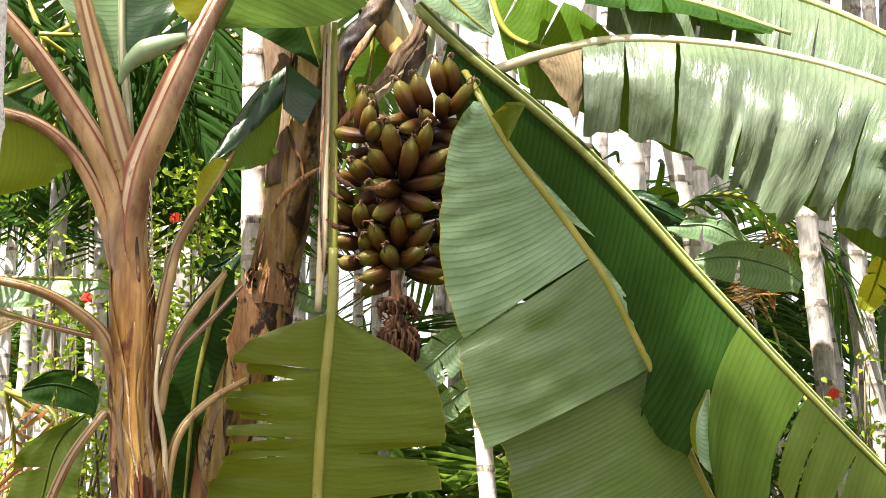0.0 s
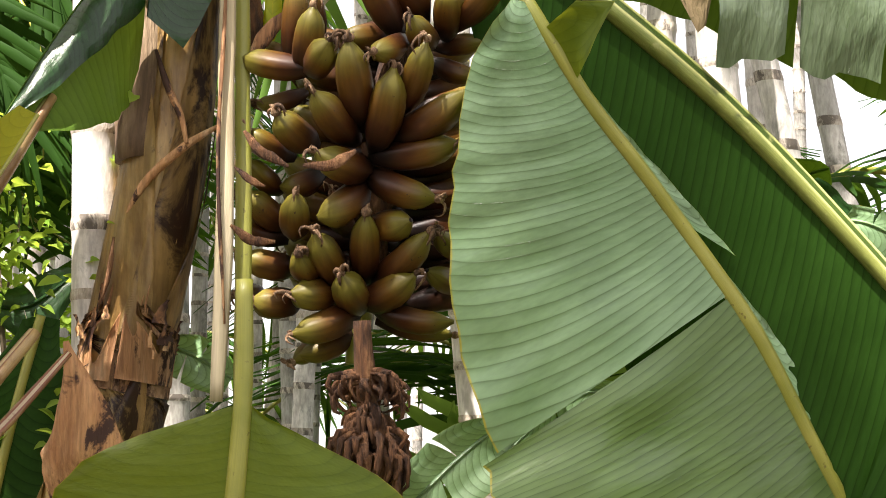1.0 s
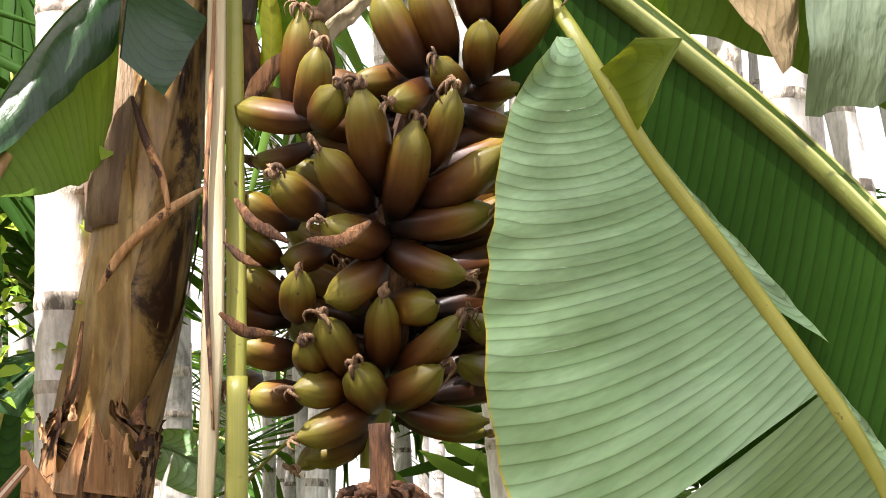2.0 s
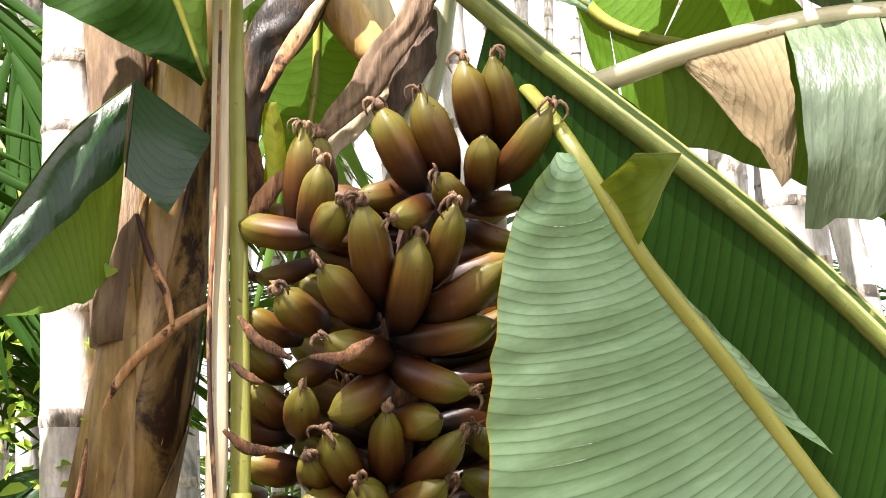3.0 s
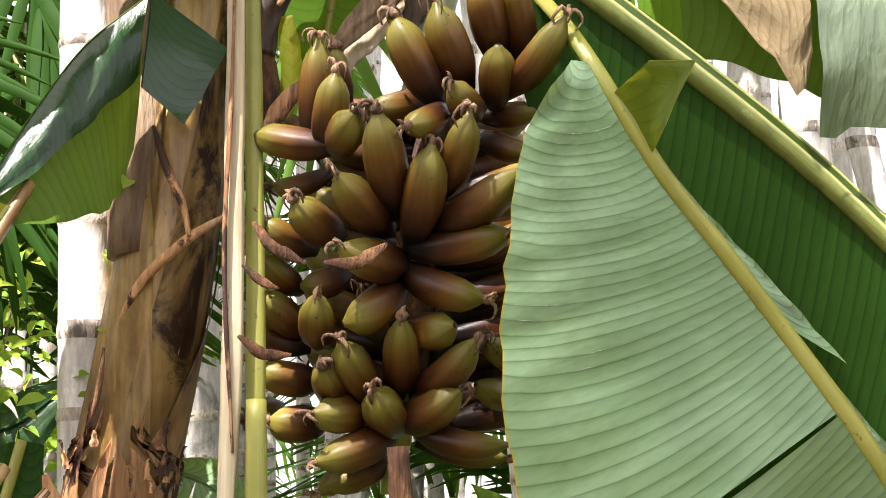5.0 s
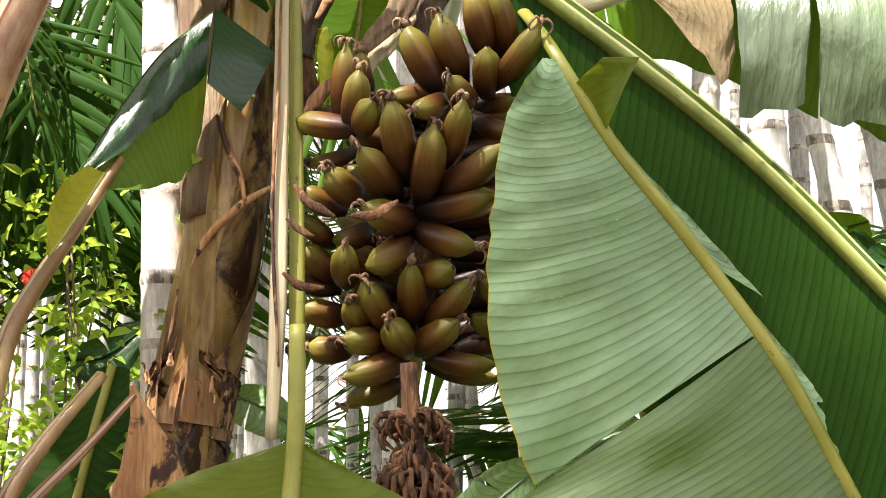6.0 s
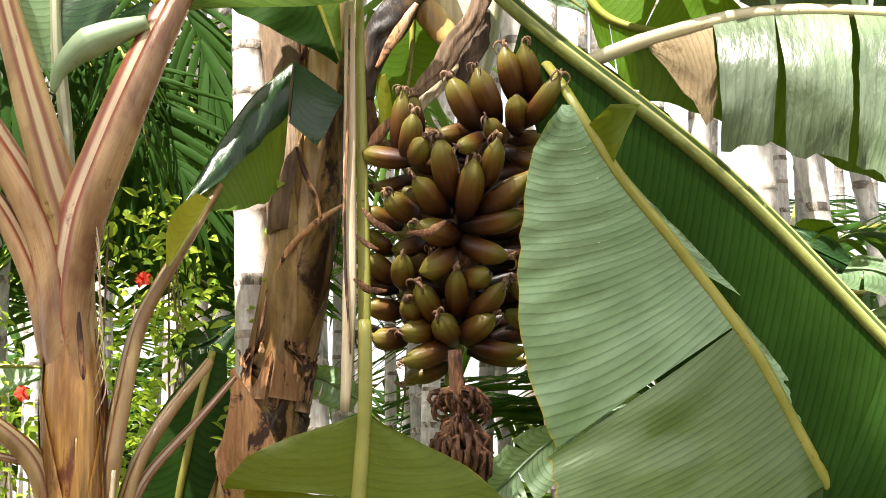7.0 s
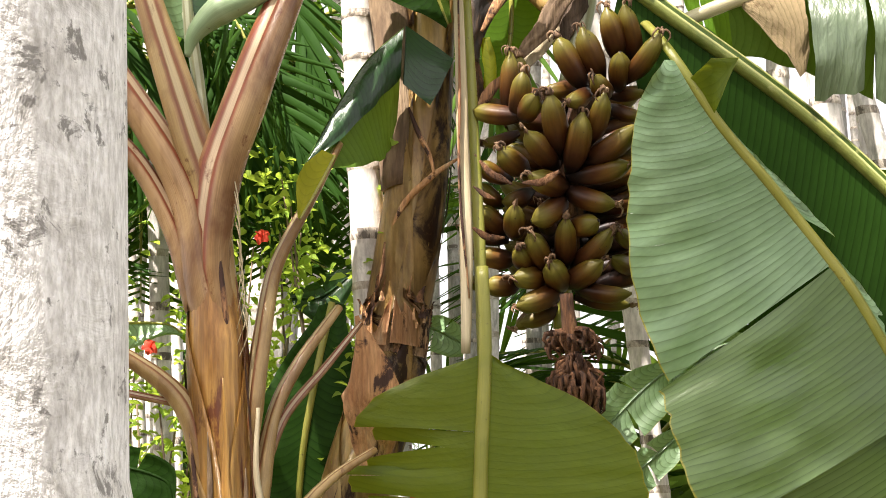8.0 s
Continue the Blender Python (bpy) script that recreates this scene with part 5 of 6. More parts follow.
banana_leaf("dark olive banana leaf hanging over the stem", [(-0.614, 3.226, 2.902), (-0.534, 3.270, 2.814), (-0.449, 3.276, 2.730), (-0.386, 3.281, 2.570)], [0.008, 0.008, 0.006, 0.002], [
    dict(dirs=[(-0.7, -0.1, -0.7), (-0.6, 0, -0.8)], widths=[0.12, 0.15, 0.14, 0.08, 0.01], mat=M_LEAF_B, seed=56),
    dict(dirs=[(0.8, 0, 0.4), (0.5, 0, 0.3)], widths=[0.05, 0.06, 0.05, 0.01], mat=M_LEAF_MID, seed=57)])
banana_leaf("folded dark blue-green banana leaf with a sunlit streak", [(-0.702, 3.220, 2.240), (-0.657, 3.240, 2.331), (-0.617, 3.260, 2.409), (-0.562, 3.280, 2.496), (-0.485, 3.300, 2.571)], [0.001, 0.0014, 0.0014, 0.0014, 0.001], [
    dict(u0=0.0, u1=1.0, dirs=[(0.80, -0.15, -0.55), (0.62, -0.15, -0.78), (0.35, -0.1, -0.93), (-0.06, -0.1, -1)], widths=[0.004, 0.042, 0.072, 0.098, 0.115], mat=M_LEAF_DARK, bulge=(0, -0.10, 0.03), seed=58, across=10),
    dict(u0=0.0, u1=0.98, dirs=[(0.80, 0.10, -0.60), (0.55, 0.15, -0.83), (0.25, 0.2, -0.97), (-0.08, 0.2, -1)], widths=[0.02, 0.085, 0.14, 0.185, 0.215, 0.20], mat=M_LEAF_MID, curl=(0, 0.05, 0), bulge=(0, 0.06, -0.10), seed=59, across=10, fray=0.04)], rib=M_LEAF_MID)
banana_leaf("hanging flap of a dark banana leaf", [(-0.479, 3.285, 2.571), (-0.481, 3.277, 2.509), (-0.486, 3.270, 2.435)], [0.001, 0.001, 0.001], [
    dict(dirs=[(0.80, 0.02, -0.60), (0.82, 0.02, -0.57), (0.75, 0.02, -0.66)], widths=[0.128, 0.112, 0.095, 0.076], mat=M_LEAF_DARK, bulge=(0, -0.05, 0), seed=60, across=10)], rib=M_LEAF_DARK)
banana_leaf("small yellow-green banana leaf remnant on its stalk", [(-0.622, 3.138, 2.249), (-0.661, 3.106, 2.163), (-0.690, 3.083, 2.105)], [0.003, 0.003, 0.002], [
    dict(dirs=[(-0.7, 0, 0.35), (-0.8, 0, 0.5)], widths=[0.03, 0.045, 0.05, 0.03, 0.005], mat=M_LEAF_YEL, seed=61, across=5)])
banana_leaf("broad olive banana leaf drooping from a rosy stalk", [(-1.388, 3.032, 2.395), (-1.243, 3.032, 2.363), (-1.148, 3.038, 2.333), (-1.038, 3.043, 2.245)], [0.006, 0.006, 0.006, 0.005], [
    dict(dirs=[(-0.2, 0.1, -0.95), (0.0, 0.1, -0.95)], widths=[0.28, 0.25, 0.22, 0.15, 0.04], mat=M_LEAF_LOW, curl=(0, 0.1, 0), seed=62),
    dict(dirs=[(0.1, 0.3, 0.6), (0.2, 0.3, 0.6)], widths=[0.1, 0.06, 0.03, 0.01], mat=M_LEAF_B, seed=63)], rib=M_PETIOLE)
banana_leaf("dark green banana leaf in shade behind the stem", [(-0.664, 3.437, 1.987), (-0.702, 3.426, 1.814), (-0.735, 3.426, 1.615), (-0.756, 3.437, 1.289)], [0.008, 0.008, 0.007, 0.004], [
    dict(dirs=[(-0.95, 0, -0.2), (-0.95, 0, -0.2)], widths=[0.03, 0.11, 0.10, 0.08, 0.04], mat=M_LEAF_B, seed=64),
    dict(dirs=[(0.95, 0, -0.2), (0.95, 0, -0.2)], widths=[0.03, 0.10, 0.12, 0.1, 0.05], mat=M_LEAF_B, seed=65)])
banana_leaf("pale banana leaf lying across the shrubs", [(-1.493, 3.634, 1.982), (-1.283, 3.634, 1.984), (-1.090, 3.634, 1.980), (-1.037, 3.634, 1.956)], [0.006, 0.006, 0.005, 0.002], [
    dict(dirs=[(0, -0.2, -0.9), (0, -0.2, -0.9)], widths=[0.10, 0.10, 0.09, 0.06, 0.01], mat=M_LEAF_A, seed=66)])
LEFT_LEAVES = (
    ([(-1.171, 3.162, 1.601), (-1.074, 3.152, 1.617), (-0.976, 3.142, 1.587), (-0.957, 3.136, 1.540)], 0.07, M_LEAF_B, 67, "small dark banana leaf near the ground"),
    ([(-0.969, 3.058, 1.526), (-1.042, 3.058, 1.442), (-1.078, 3.058, 1.275), (-1.115, 3.058, 1.126)], 0.13, M_LEAF_TAIL, 68, "drooping olive banana leaf near the ground"),
    ([(-0.769, 3.530, 2.013), (-0.697, 3.504, 2.011), (-0.623, 3.504, 2.063)], 0.06, M_LEAF_DARK, 69, "blue-green banana leaf tip behind the stem"),
    ([(-0.501, 3.582, 1.956), (-0.441, 3.582, 1.940), (-0.371, 3.582, 1.898)], 0.055, M_LEAF_A, 70, "pale banana leaf behind the stem"),
    ([(0.092, 3.385, 1.829), (0.011, 3.385, 1.769), (-0.085, 3.385, 1.678), (-0.125, 3.385, 1.653)], 0.08, M_LEAF_A, 71, "blue-green banana leaf below the bunch"),
    ([(0.110, 3.406, 1.692), (0.030, 3.406, 1.625), (-0.067, 3.406, 1.550)], 0.055, M_LEAF_A, 72, "blue-green banana leaf below the bunch"),
)
RIGHT_LEAVES = (
    ([(0.271, 3.385, 1.872), (0.173, 3.385, 1.855), (0.077, 3.385, 1.771)], 0.06, M_LEAF_A, 73, "pale banana leaf behind the drooping leaf"),
    ([(0.523, 3.738, 2.296), (0.609, 3.712, 2.256), (0.713, 3.712, 2.204)], 0.06, M_LEAF_DARK, 74, "blue-green banana leaf among the palms"),
    ([(0.562, 3.790, 2.234), (0.651, 3.790, 2.290), (0.704, 3.790, 2.309)], 0.07, M_LEAF_LIT, 75, "fresh green banana leaf among the palms"),
    ([(0.693, 4.050, 2.247), (0.841, 4.050, 2.249), (0.969, 4.050, 2.175)], 0.06, M_LEAF_A, 76, "pale banana leaf among the palms"),
    ([(0.756, 3.790, 2.093), (0.879, 3.790, 2.104), (1.020, 3.790, 2.070), (1.089, 3.790, 2.026)], 0.10, M_LEAF_A, 77, "shiny drooping banana leaf among the palms"),
    ([(1.294, 3.530, 2.093), (1.261, 3.530, 1.991), (1.226, 3.530, 1.905)], 0.06, M_LEAF_YEL, 78, "yellowing banana leaf tip among the palms"),
    ([(0.813, 3.686, 1.972), (0.864, 3.686, 1.903), (0.915, 3.686, 1.835)], 0.055, M_LEAF_B, 79, "dark banana leaf among the palms"),
)
for _pts, _w, _m, _s, _lab in LEFT_LEAVES + RIGHT_LEAVES:
    _w *= 0.72
    _d = (Vector(_pts[-1]) - Vector(_pts[0])).normalized()
    _o = _d.cross(Vector((0, 1, 0))).normalized()
    banana_leaf(_lab, _pts, [0.003, 0.004, 0.002], rib=_m, halves=[
        dict(dirs=[_o + Vector((0, -0.2, -0.2)), _o + Vector((0, -0.1, -0.3))], widths=[0.4 * _w, _w, 1.1 * _w, 1.0 * _w, 0.55 * _w], mat=_m, seed=_s, cuts=(0.55,), gap=0.10, curl=(0, 0, -0.2), fray=0.08),
        dict(dirs=[-_o + Vector((0, -0.2, -0.2)), -_o + Vector((0, -0.1, -0.3))], widths=[0.4 * _w, _w, 1.1 * _w, 1.0 * _w, 0.55 * _w], mat=_m, seed=_s + 50, cuts=(0.4,), gap=0.10, curl=(0, 0, -0.2), fray=0.08)])

# ------------------------------------------------------------ palms
def frond_mesh(length, leaf, count, droop, seed, wide=0.028, lift=0.25):
    """Rachis line and leaflets of one palm frond that starts at the origin and reaches along +x."""
    rng = random.Random(seed)
    line = spline([(0, 0, 0), (length * 0.35, 0, length * lift), (length * 0.75, 0, length * (lift - droop * 0.3)), (length, 0, length * (lift - droop))], 24)
    rib = tube(bmesh.new(), line, [0.016, 0.012, 0.008, 0.003], seg=6, raw=True)
    bm = bmesh.new()
    for side in (-1, 1):
        for i in range(count):
            u = 0.14 + 0.86 * (i + 0.5 * (side > 0)) / count
            s = u * 24
            j = min(int(s), 23)
            q = line[j].lerp(line[j + 1], s - j)
            t = (line[j + 1] - line[j]).normalized()
            ln = leaf * (0.45 + 0.75 * math.sin(math.pi * min(1, 0.15 + u * 0.82))) * rng.uniform(0.85, 1.1)
            d = (Vector((0, side, 0)) * rng.uniform(0.8, 1.0) + t * rng.uniform(0.45, 0.8) + Vector((0, 0, rng.uniform(-0.1, 0.25)))).normalized()
            w = wide * rng.uniform(0.7, 1.2)
            prev = None
            for k in range(6):
                v = k / 5
                c = q + d * ln * v + Vector((0, 0, -0.38 * ln * v * v * rng.uniform(0.8, 1.2)))
                ww = t * (w * (0.35 + 1.2 * v) * (1 - v) ** 0.6 + 0.001)
                row = (bm.verts.new(c - ww), bm.verts.new(c + Vector((0, 0, 0.006))), bm.verts.new(c + ww))
                if prev:
                    bm.faces.new((prev[0], prev[1], row[1], row[0]))
                    bm.faces.new((prev[1], prev[2], row[2], row[1]))
                prev = row
    out = []
    for b, mt, nm in ((rib, M_RIB, "frond_rib"), (bm, None, "frond_blade")):
        me = bpy.data.meshes.new(nm)
        b.to_mesh(me)
        b.free()
        if mt:
            me.materials.append(mt)
        me.polygons.foreach_set("use_smooth", [True] * len(me.polygons))
        out.append(me)
    return out


FRONDS = {}
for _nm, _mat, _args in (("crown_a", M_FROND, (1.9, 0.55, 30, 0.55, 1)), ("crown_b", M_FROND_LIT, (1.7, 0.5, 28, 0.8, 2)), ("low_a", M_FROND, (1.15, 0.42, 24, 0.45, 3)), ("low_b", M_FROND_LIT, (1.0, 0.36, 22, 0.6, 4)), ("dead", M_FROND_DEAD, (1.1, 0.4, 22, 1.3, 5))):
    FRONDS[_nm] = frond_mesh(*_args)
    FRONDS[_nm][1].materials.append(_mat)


def put_frond(parent, kind, loc, rot, size=1.0, label=""):
    rib, leaves = FRONDS[kind]
    a = new("frond", rib)
    a.parent = parent
    a.matrix_basis = Matrix.Translation(loc) @ Euler([radians(v) for v in rot]).to_matrix().to_4x4() @ Matrix.Scale(size, 4)
    tagged(a, label)
    b = new("frond_blade", leaves)
    b.parent = a
    return a


def palm(low, high, dia, material=M_PALM, height=7.5, ring=0.13, seed=0, label="slender pale ringed areca palm trunk", crown=True, seg=18, fronds=9, spread=1.0, scar=M_SCAR):
    """A palm through two places of its trunk, from the ground to its crown, with ring scars."""
    low, high = Vector(low), Vector(high)
    rng = random.Random(seed)
    d = (high - low) / (high.z - low.z)
    foot, top = low - d * (low.z + 0.05), low + d * (height - low.z)
    ob = thing("palm_tree", label, "palm tree", (foot.x, foot.y, 0), "areca palms")
    pts, rad, z = [], [], -0.05
    while z < height:
        step = ring * rng.uniform(0.75, 1.25)
        for f, k in ((0.0, 1.0), (0.04, 1.045), (0.10, 1.03), (0.16, 0.985), (0.9, 0.975)):
            zz = z + step * f
            taper = 1.06 - 0.25 * zz / height
            c = foot + d * (zz + 0.05) + Vector((0.006 * noise.noise(Vector((zz * 0.9, seed, 0))), 0, 0))
            pts.append(c)
            rad.append(dia / 2 * k * taper)
        z += step
    bm = bmesh.new()
    n = len(pts) - 1
    rings = []
    for i, c in enumerate(pts):
        rings.append([bm.verts.new(c + Vector((math.cos(2 * math.pi * j / seg), math.sin(2 * math.pi * j / seg), 0)) * rad[i]) for j in range(seg)])
    for i in range(n):
        for j in range(seg):
            k = (j + 1) % seg
            fc = bm.faces.new((rings[i][j], rings[i][k], rings[i + 1][k], rings[i + 1][j]))
            fc.material_index = int(i % 5 < 3)
    bm.faces.new(rings[0][::-1])
    bm.faces.new(rings[-1])
    part("trunk", bm, material, ob).data.materials.append(scar or material)
    if crown:
        rel = pts[-1] - ob.location
        a0 = rng.uniform(0, 360)
        for k in range(fronds):
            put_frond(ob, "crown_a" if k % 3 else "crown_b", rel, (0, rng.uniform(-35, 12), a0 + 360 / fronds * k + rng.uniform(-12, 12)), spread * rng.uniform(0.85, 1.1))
    return ob


palm((-0.571, 3.447, 1.785), (-0.604, 3.447, 2.746), 0.080, seed=1)
palm((-1.371, 4.206, 1.670), (-1.360, 4.206, 2.446), 0.066, M_PALM_GREY_SHADE, seed=2, label="grey ringed areca palm trunk in shade")
palm((-1.245, 4.414, 1.966), (-1.270, 4.414, 2.594), 0.058, seed=3)
palm((0.612, 4.206, 2.235), (0.589, 4.206, 2.509), 0.086, seed=4)
palm((0.834, 4.414, 2.155), (0.773, 4.414, 2.455), 0.064, seed=5)
palm((1.004, 4.726, 2.289), (0.970, 4.726, 2.479), 0.060, M_PALM_GREY_SHADE, seed=6, label="grey ringed areca palm trunk in shade")
palm((1.178, 3.946, 1.803), (1.143, 3.946, 2.146), 0.072, M_PALM_GREY_SHADE, seed=7, label="grey palm trunk with pale ring scars")
palm((1.386, 4.206, 1.695), (1.339, 4.206, 2.101), 0.084, M_PALM_GREY_SHADE, seed=8, label="grey palm trunk in shade")
palm((0.113, 4.206, 1.395), (0.091, 4.206, 1.618), 0.058, seed=9)
palm((0.406, 3.894, 2.419), (0.434, 3.894, 2.419)[:2] + (3.2,), 0.060, seed=10)
near = palm((-0.366, -0.12, 1.405), (-0.367, -0.12, 1.480), 0.100, M_LICHEN, seed=11, label="mottled white lichen-covered palm trunk close by", scar=M_LICHEN, ring=0.2, seg=40, height=13.0)

# unseen tall palms added behind the path, whose crowns shade the banana plants
for _k, (_t, _h, _n, _s) in enumerate((((-1.02, 2.88, 2.2), 9.5, 15, 0.36), ((0.05, 2.80, 2.15), 9.0, 17, 0.42), ((0.50, 2.85, 1.5), 10.5, 13, 0.42), ((1.05, 2.8, 2.5), 9.8, 4, 0.30), ((-0.38, 3.0, 1.45), 8.6, 12, 0.30))):
    _d = (_h - _t[2]) / SUN_TRAVEL.z
    _x, _y = _t[0] + SUN_TRAVEL.x * _d, _t[1] + SUN_TRAVEL.y * _d
    palm((_x, _y, 0), (_x, _y, 2), 0.11, M_PALM_GREY_SHADE, _h, seed=60 + _k, label="unseen tall areca palm added for its crown's shade", fronds=_n, spread=_s).rotation_euler[2] = radians((-4, -44, -56, -4, -4)[_k])

# stand of palms behind
_rng = random.Random(12)
_made = []
for _k in range(64):
    _y = 5.2 + 9.0 * _rng.random() ** 0.8
    _x = _rng.uniform(-0.31, 0.31) * (_y + 2.6)
    if _k < 5:
        _made.append(palm((_x, _y, 0), (_x + _rng.uniform(-0.12, 0.12), _y, 2), _rng.uniform(0.06, 0.085), (M_PALM, M_PALM_GREY_SHADE)[_k % 2], 8.0, seed=20 + _k, label="slender areca palm in the stand behind", seg=12, fronds=4, spread=0.6))
    else:
        copy_thing(_made[_k % 5], pose(_x, _y, 0, _rng.uniform(-2.5, 2.5), _rng.uniform(-2.5, 2.5), _rng.uniform(0, 360)))

# unseen grove palms added round and behind the camera to cut sky light
for _k in range(44):
    _a = radians(_rng.uniform(150, 390))
    _r = _rng.uniform(2.6, 8.0)
    _x, _y = -0.2 + _r * math.cos(_a), 1.0 + _r * math.sin(_a)
    if (abs(_x) > 0.36 * (_y + 3.4) or _y < -3.2) and math.hypot(_x + 1.2, _y - 1.0) > 2.9 and math.hypot(_x + 2.5, _y + 1.3) > 2.4:
        copy_thing(_made[_k % 5], pose(_x, _y, _rng.uniform(-1.5, 0.0), _rng.uniform(-2.5, 2.5), _rng.uniform(-2.5, 2.5), _rng.uniform(0, 360)))

# young palms and undergrowth
def young_palm(loc, stems, kinds, seed, size=1.0, label="low bushy young palm with feathery fronds", high=0.6):
    rng = random.Random(seed)
    ob = thing("young_palm", label, "palm", loc, "young palms")
    for k in range(stems):
        put_frond(ob, kinds[k % len(kinds)], (0, 0, high * rng.uniform(0.3, 1.0)), (0, rng.uniform(-75, -20), 360 * k / stems + rng.uniform(-20, 20)), size * rng.uniform(0.8, 1.2))
    tube_part("stem", [Vector(loc), Vector(loc) + Vector((0, 0, high))], [0.04, 0.03], M_FROND, ob, n=4, seg=8)
    return ob


_low = [young_palm((-2.6, 5.6, 0), 9, ("low_a", "low_b"), 1), young_palm((1.2, 5.8, 0), 9, ("low_b", "low_a"), 2), young_palm((2.0, 5.2, 0), 10, ("low_b",), 3, 0.9), young_palm((2.4, 6.2, 0), 11, ("low_a",), 4, 1.2, high=1.2)]
for _k in range(36):
    _y = 4.6 + 6.5 * _rng.random()
    _x = _rng.uniform(-0.34, 0.34) * (_y + 2.4)
    if -0.10 < _x / (_y + 2.4) < 0.05 or _k % 2 or (_k % 3 and _x < 0.2 * (_y + 2.4)):
        continue
    copy_thing(_low[_k % 4], pose(_x, _y, 0, 0, 0, _rng.uniform(0, 360)) @ Matrix.Scale(0.8, 4))
# More unseen young palms, added behind the camera against the sky's fill light.
for _k in range(40):
    _a = radians(_rng.uniform(170, 370))
    _r = _rng.uniform(2.2, 6.0)
    _x, _y = -0.2 + _r * math.cos(_a), 0.6 + _r * math.sin(_a)
    if (abs(_x) > 0.4 * (_y + 3.2) + 1.0 or _y < -4.2) and not -0.8 < _x < 0.8:
        copy_thing(_low[_k % 4], pose(_x, _y, _rng.uniform(0.0, 0.8), 0, 0, _rng.uniform(0, 360)))


for _k in range(26):
    _y = 5.0 + 5.0 * _rng.random()
    _x = -(0.10 + 0.19 * _rng.random()) * (_y + 2.4)
    copy_thing(_made[_k % 5], pose(_x, _y, 0, _rng.uniform(-2, 2), _rng.uniform(-2, 2), _rng.uniform(0, 360)) @ Matrix.Diagonal((0.75, 0.75, 1, 1)))


_spiky = thing("young_palm", "spiky bright green palm seedling on the forest floor", "palm", (0.12, 4.4, 0), "young palms")
for _k in range(9):
    put_frond(_spiky, "low_b", (0, 0, 0.02), (0, _rng.uniform(-88, -55), 40 * _k + _rng.uniform(-15, 15)), _rng.uniform(0.55, 0.85))
for _x, _y, _q, _s in ((-0.15, 4.6, 40, 1.5), (0.3, 4.8, 90, 1.4), (0.05, 5.2, 150, 1.6), (-0.42, 5.2, 210, 1.5), (0.14, 4.5, 330, 1.3), (0.5, 6.6, 120, 2.2), (-0.3, 6.4, 200, 2.2), (0.15, 7.4, 280, 2.6), (-0.7, 7.0, 10, 2.2), (0.5, 5.6, 260, 1.1), (-0.75, 4.9, 300, 0.9), (-1.6, 4.6, 20, 0.9), (-1.9, 5.0, 80, 1.1)):
    copy_thing(_spiky, pose(_x, _y, 0, 0, 0, _q) @ Matrix.Scale(_s, 4))


def half_grown_palm(loc, high, kinds, seed):
    rng = random.Random(seed)
    ob = thing("young_palm", "half-grown palm with a dark feathery crown", "palm", loc, "young palms")
    for k in range(11):
        put_frond(ob, kinds[k % len(kinds)], (0, 0, high * rng.uniform(0.92, 1.0)), (0, rng.uniform(-60, 15), 33 * k + rng.uniform(-12, 12)), rng.uniform(0.9, 1.3))
    tube_part("stem", [Vector(loc), Vector(loc) + Vector((0.02, 0, high * 0.5)), Vector(loc) + Vector((0, 0, high))], [0.05, 0.04, 0.03], M_PALM_GREY_SHADE, ob, n=8, seg=10)
    return ob


_half = [half_grown_palm((-3.4, 7.4, 0), 2.2, ("low_a", "crown_a"), 31), half_grown_palm((3.0, 7.8, 0), 2.9, ("low_a",), 32), half_grown_palm((-1.7, 8.6, 0), 3.4, ("low_a", "low_a", "low_b"), 33)]
for _k in range(20):
    _y = 6.2 + 7.0 * _rng.random()
    _x = _rng.uniform(-0.34, 0.3) * (_y + 2.4)
    if -0.08 < _x / (_y + 2.4) < 0.035 or _k % 3 != 0:
        continue
    copy_thing(_half[_k % 3], pose(_x, _y, _rng.uniform(-0.6, 0.0), 0, 0, _rng.uniform(0, 360)))


def hanging_frond(rachis, count, reach, right, left, material, label, seed, wide=0.010):
    """A single near palm frond: long stiff leaflets on both sides of its rachis, each a mesh. right, left: angles below level at base and tip."""
    rng = random.Random(seed)
    ob = thing("palm_frond", label, "palm frond", rachis[0], "near palm fronds")
    line = spline(rachis, 40)
    part("rachis", tube(bmesh.new(), line, [0.007, 0.005, 0.002], seg=7, raw=True), M_FROND, ob)
    for side, (a0, a1) in ((1, right), (-1, left)):
        for i in range(count):
            u = (i + 0.5) / count
            q = line[min(39, int(u * 40))]
            a = radians(a0 + (a1 - a0) * u + rng.uniform(-4, 4))
            d = Vector((side * math.cos(a), rng.uniform(-0.22, 0.12), -math.sin(a))).normalized()
            w = d.cross(Vector((rng.uniform(-0.3, 0.3), 1, rng.uniform(-0.3, 0.3)))).normalized()
            ln = reach * rng.uniform(0.75, 1.1) * (0.7 + 0.5 * math.sin(math.pi * u))
            bm = bmesh.new()
            prev = None
            for k in range(9):
                v = k / 8
                c = q + d * ln * v + Vector((0, 0, -0.16 * ln * v * v))
                ww = w * (wide * min(1.0, 0.35 + 3 * v) * (1 - v) ** 0.55 + 0.0006)
                row = (bm.verts.new(c - ww), bm.verts.new(c + Vector((0, -0.003, 0))), bm.verts.new(c + ww))
                if prev:
                    bm.faces.new((prev[0], prev[1], row[1], row[0]))
                    bm.faces.new((prev[1], prev[2], row[2], row[1]))
                prev = row
            part("leaflet", bm, material, ob)
    return ob


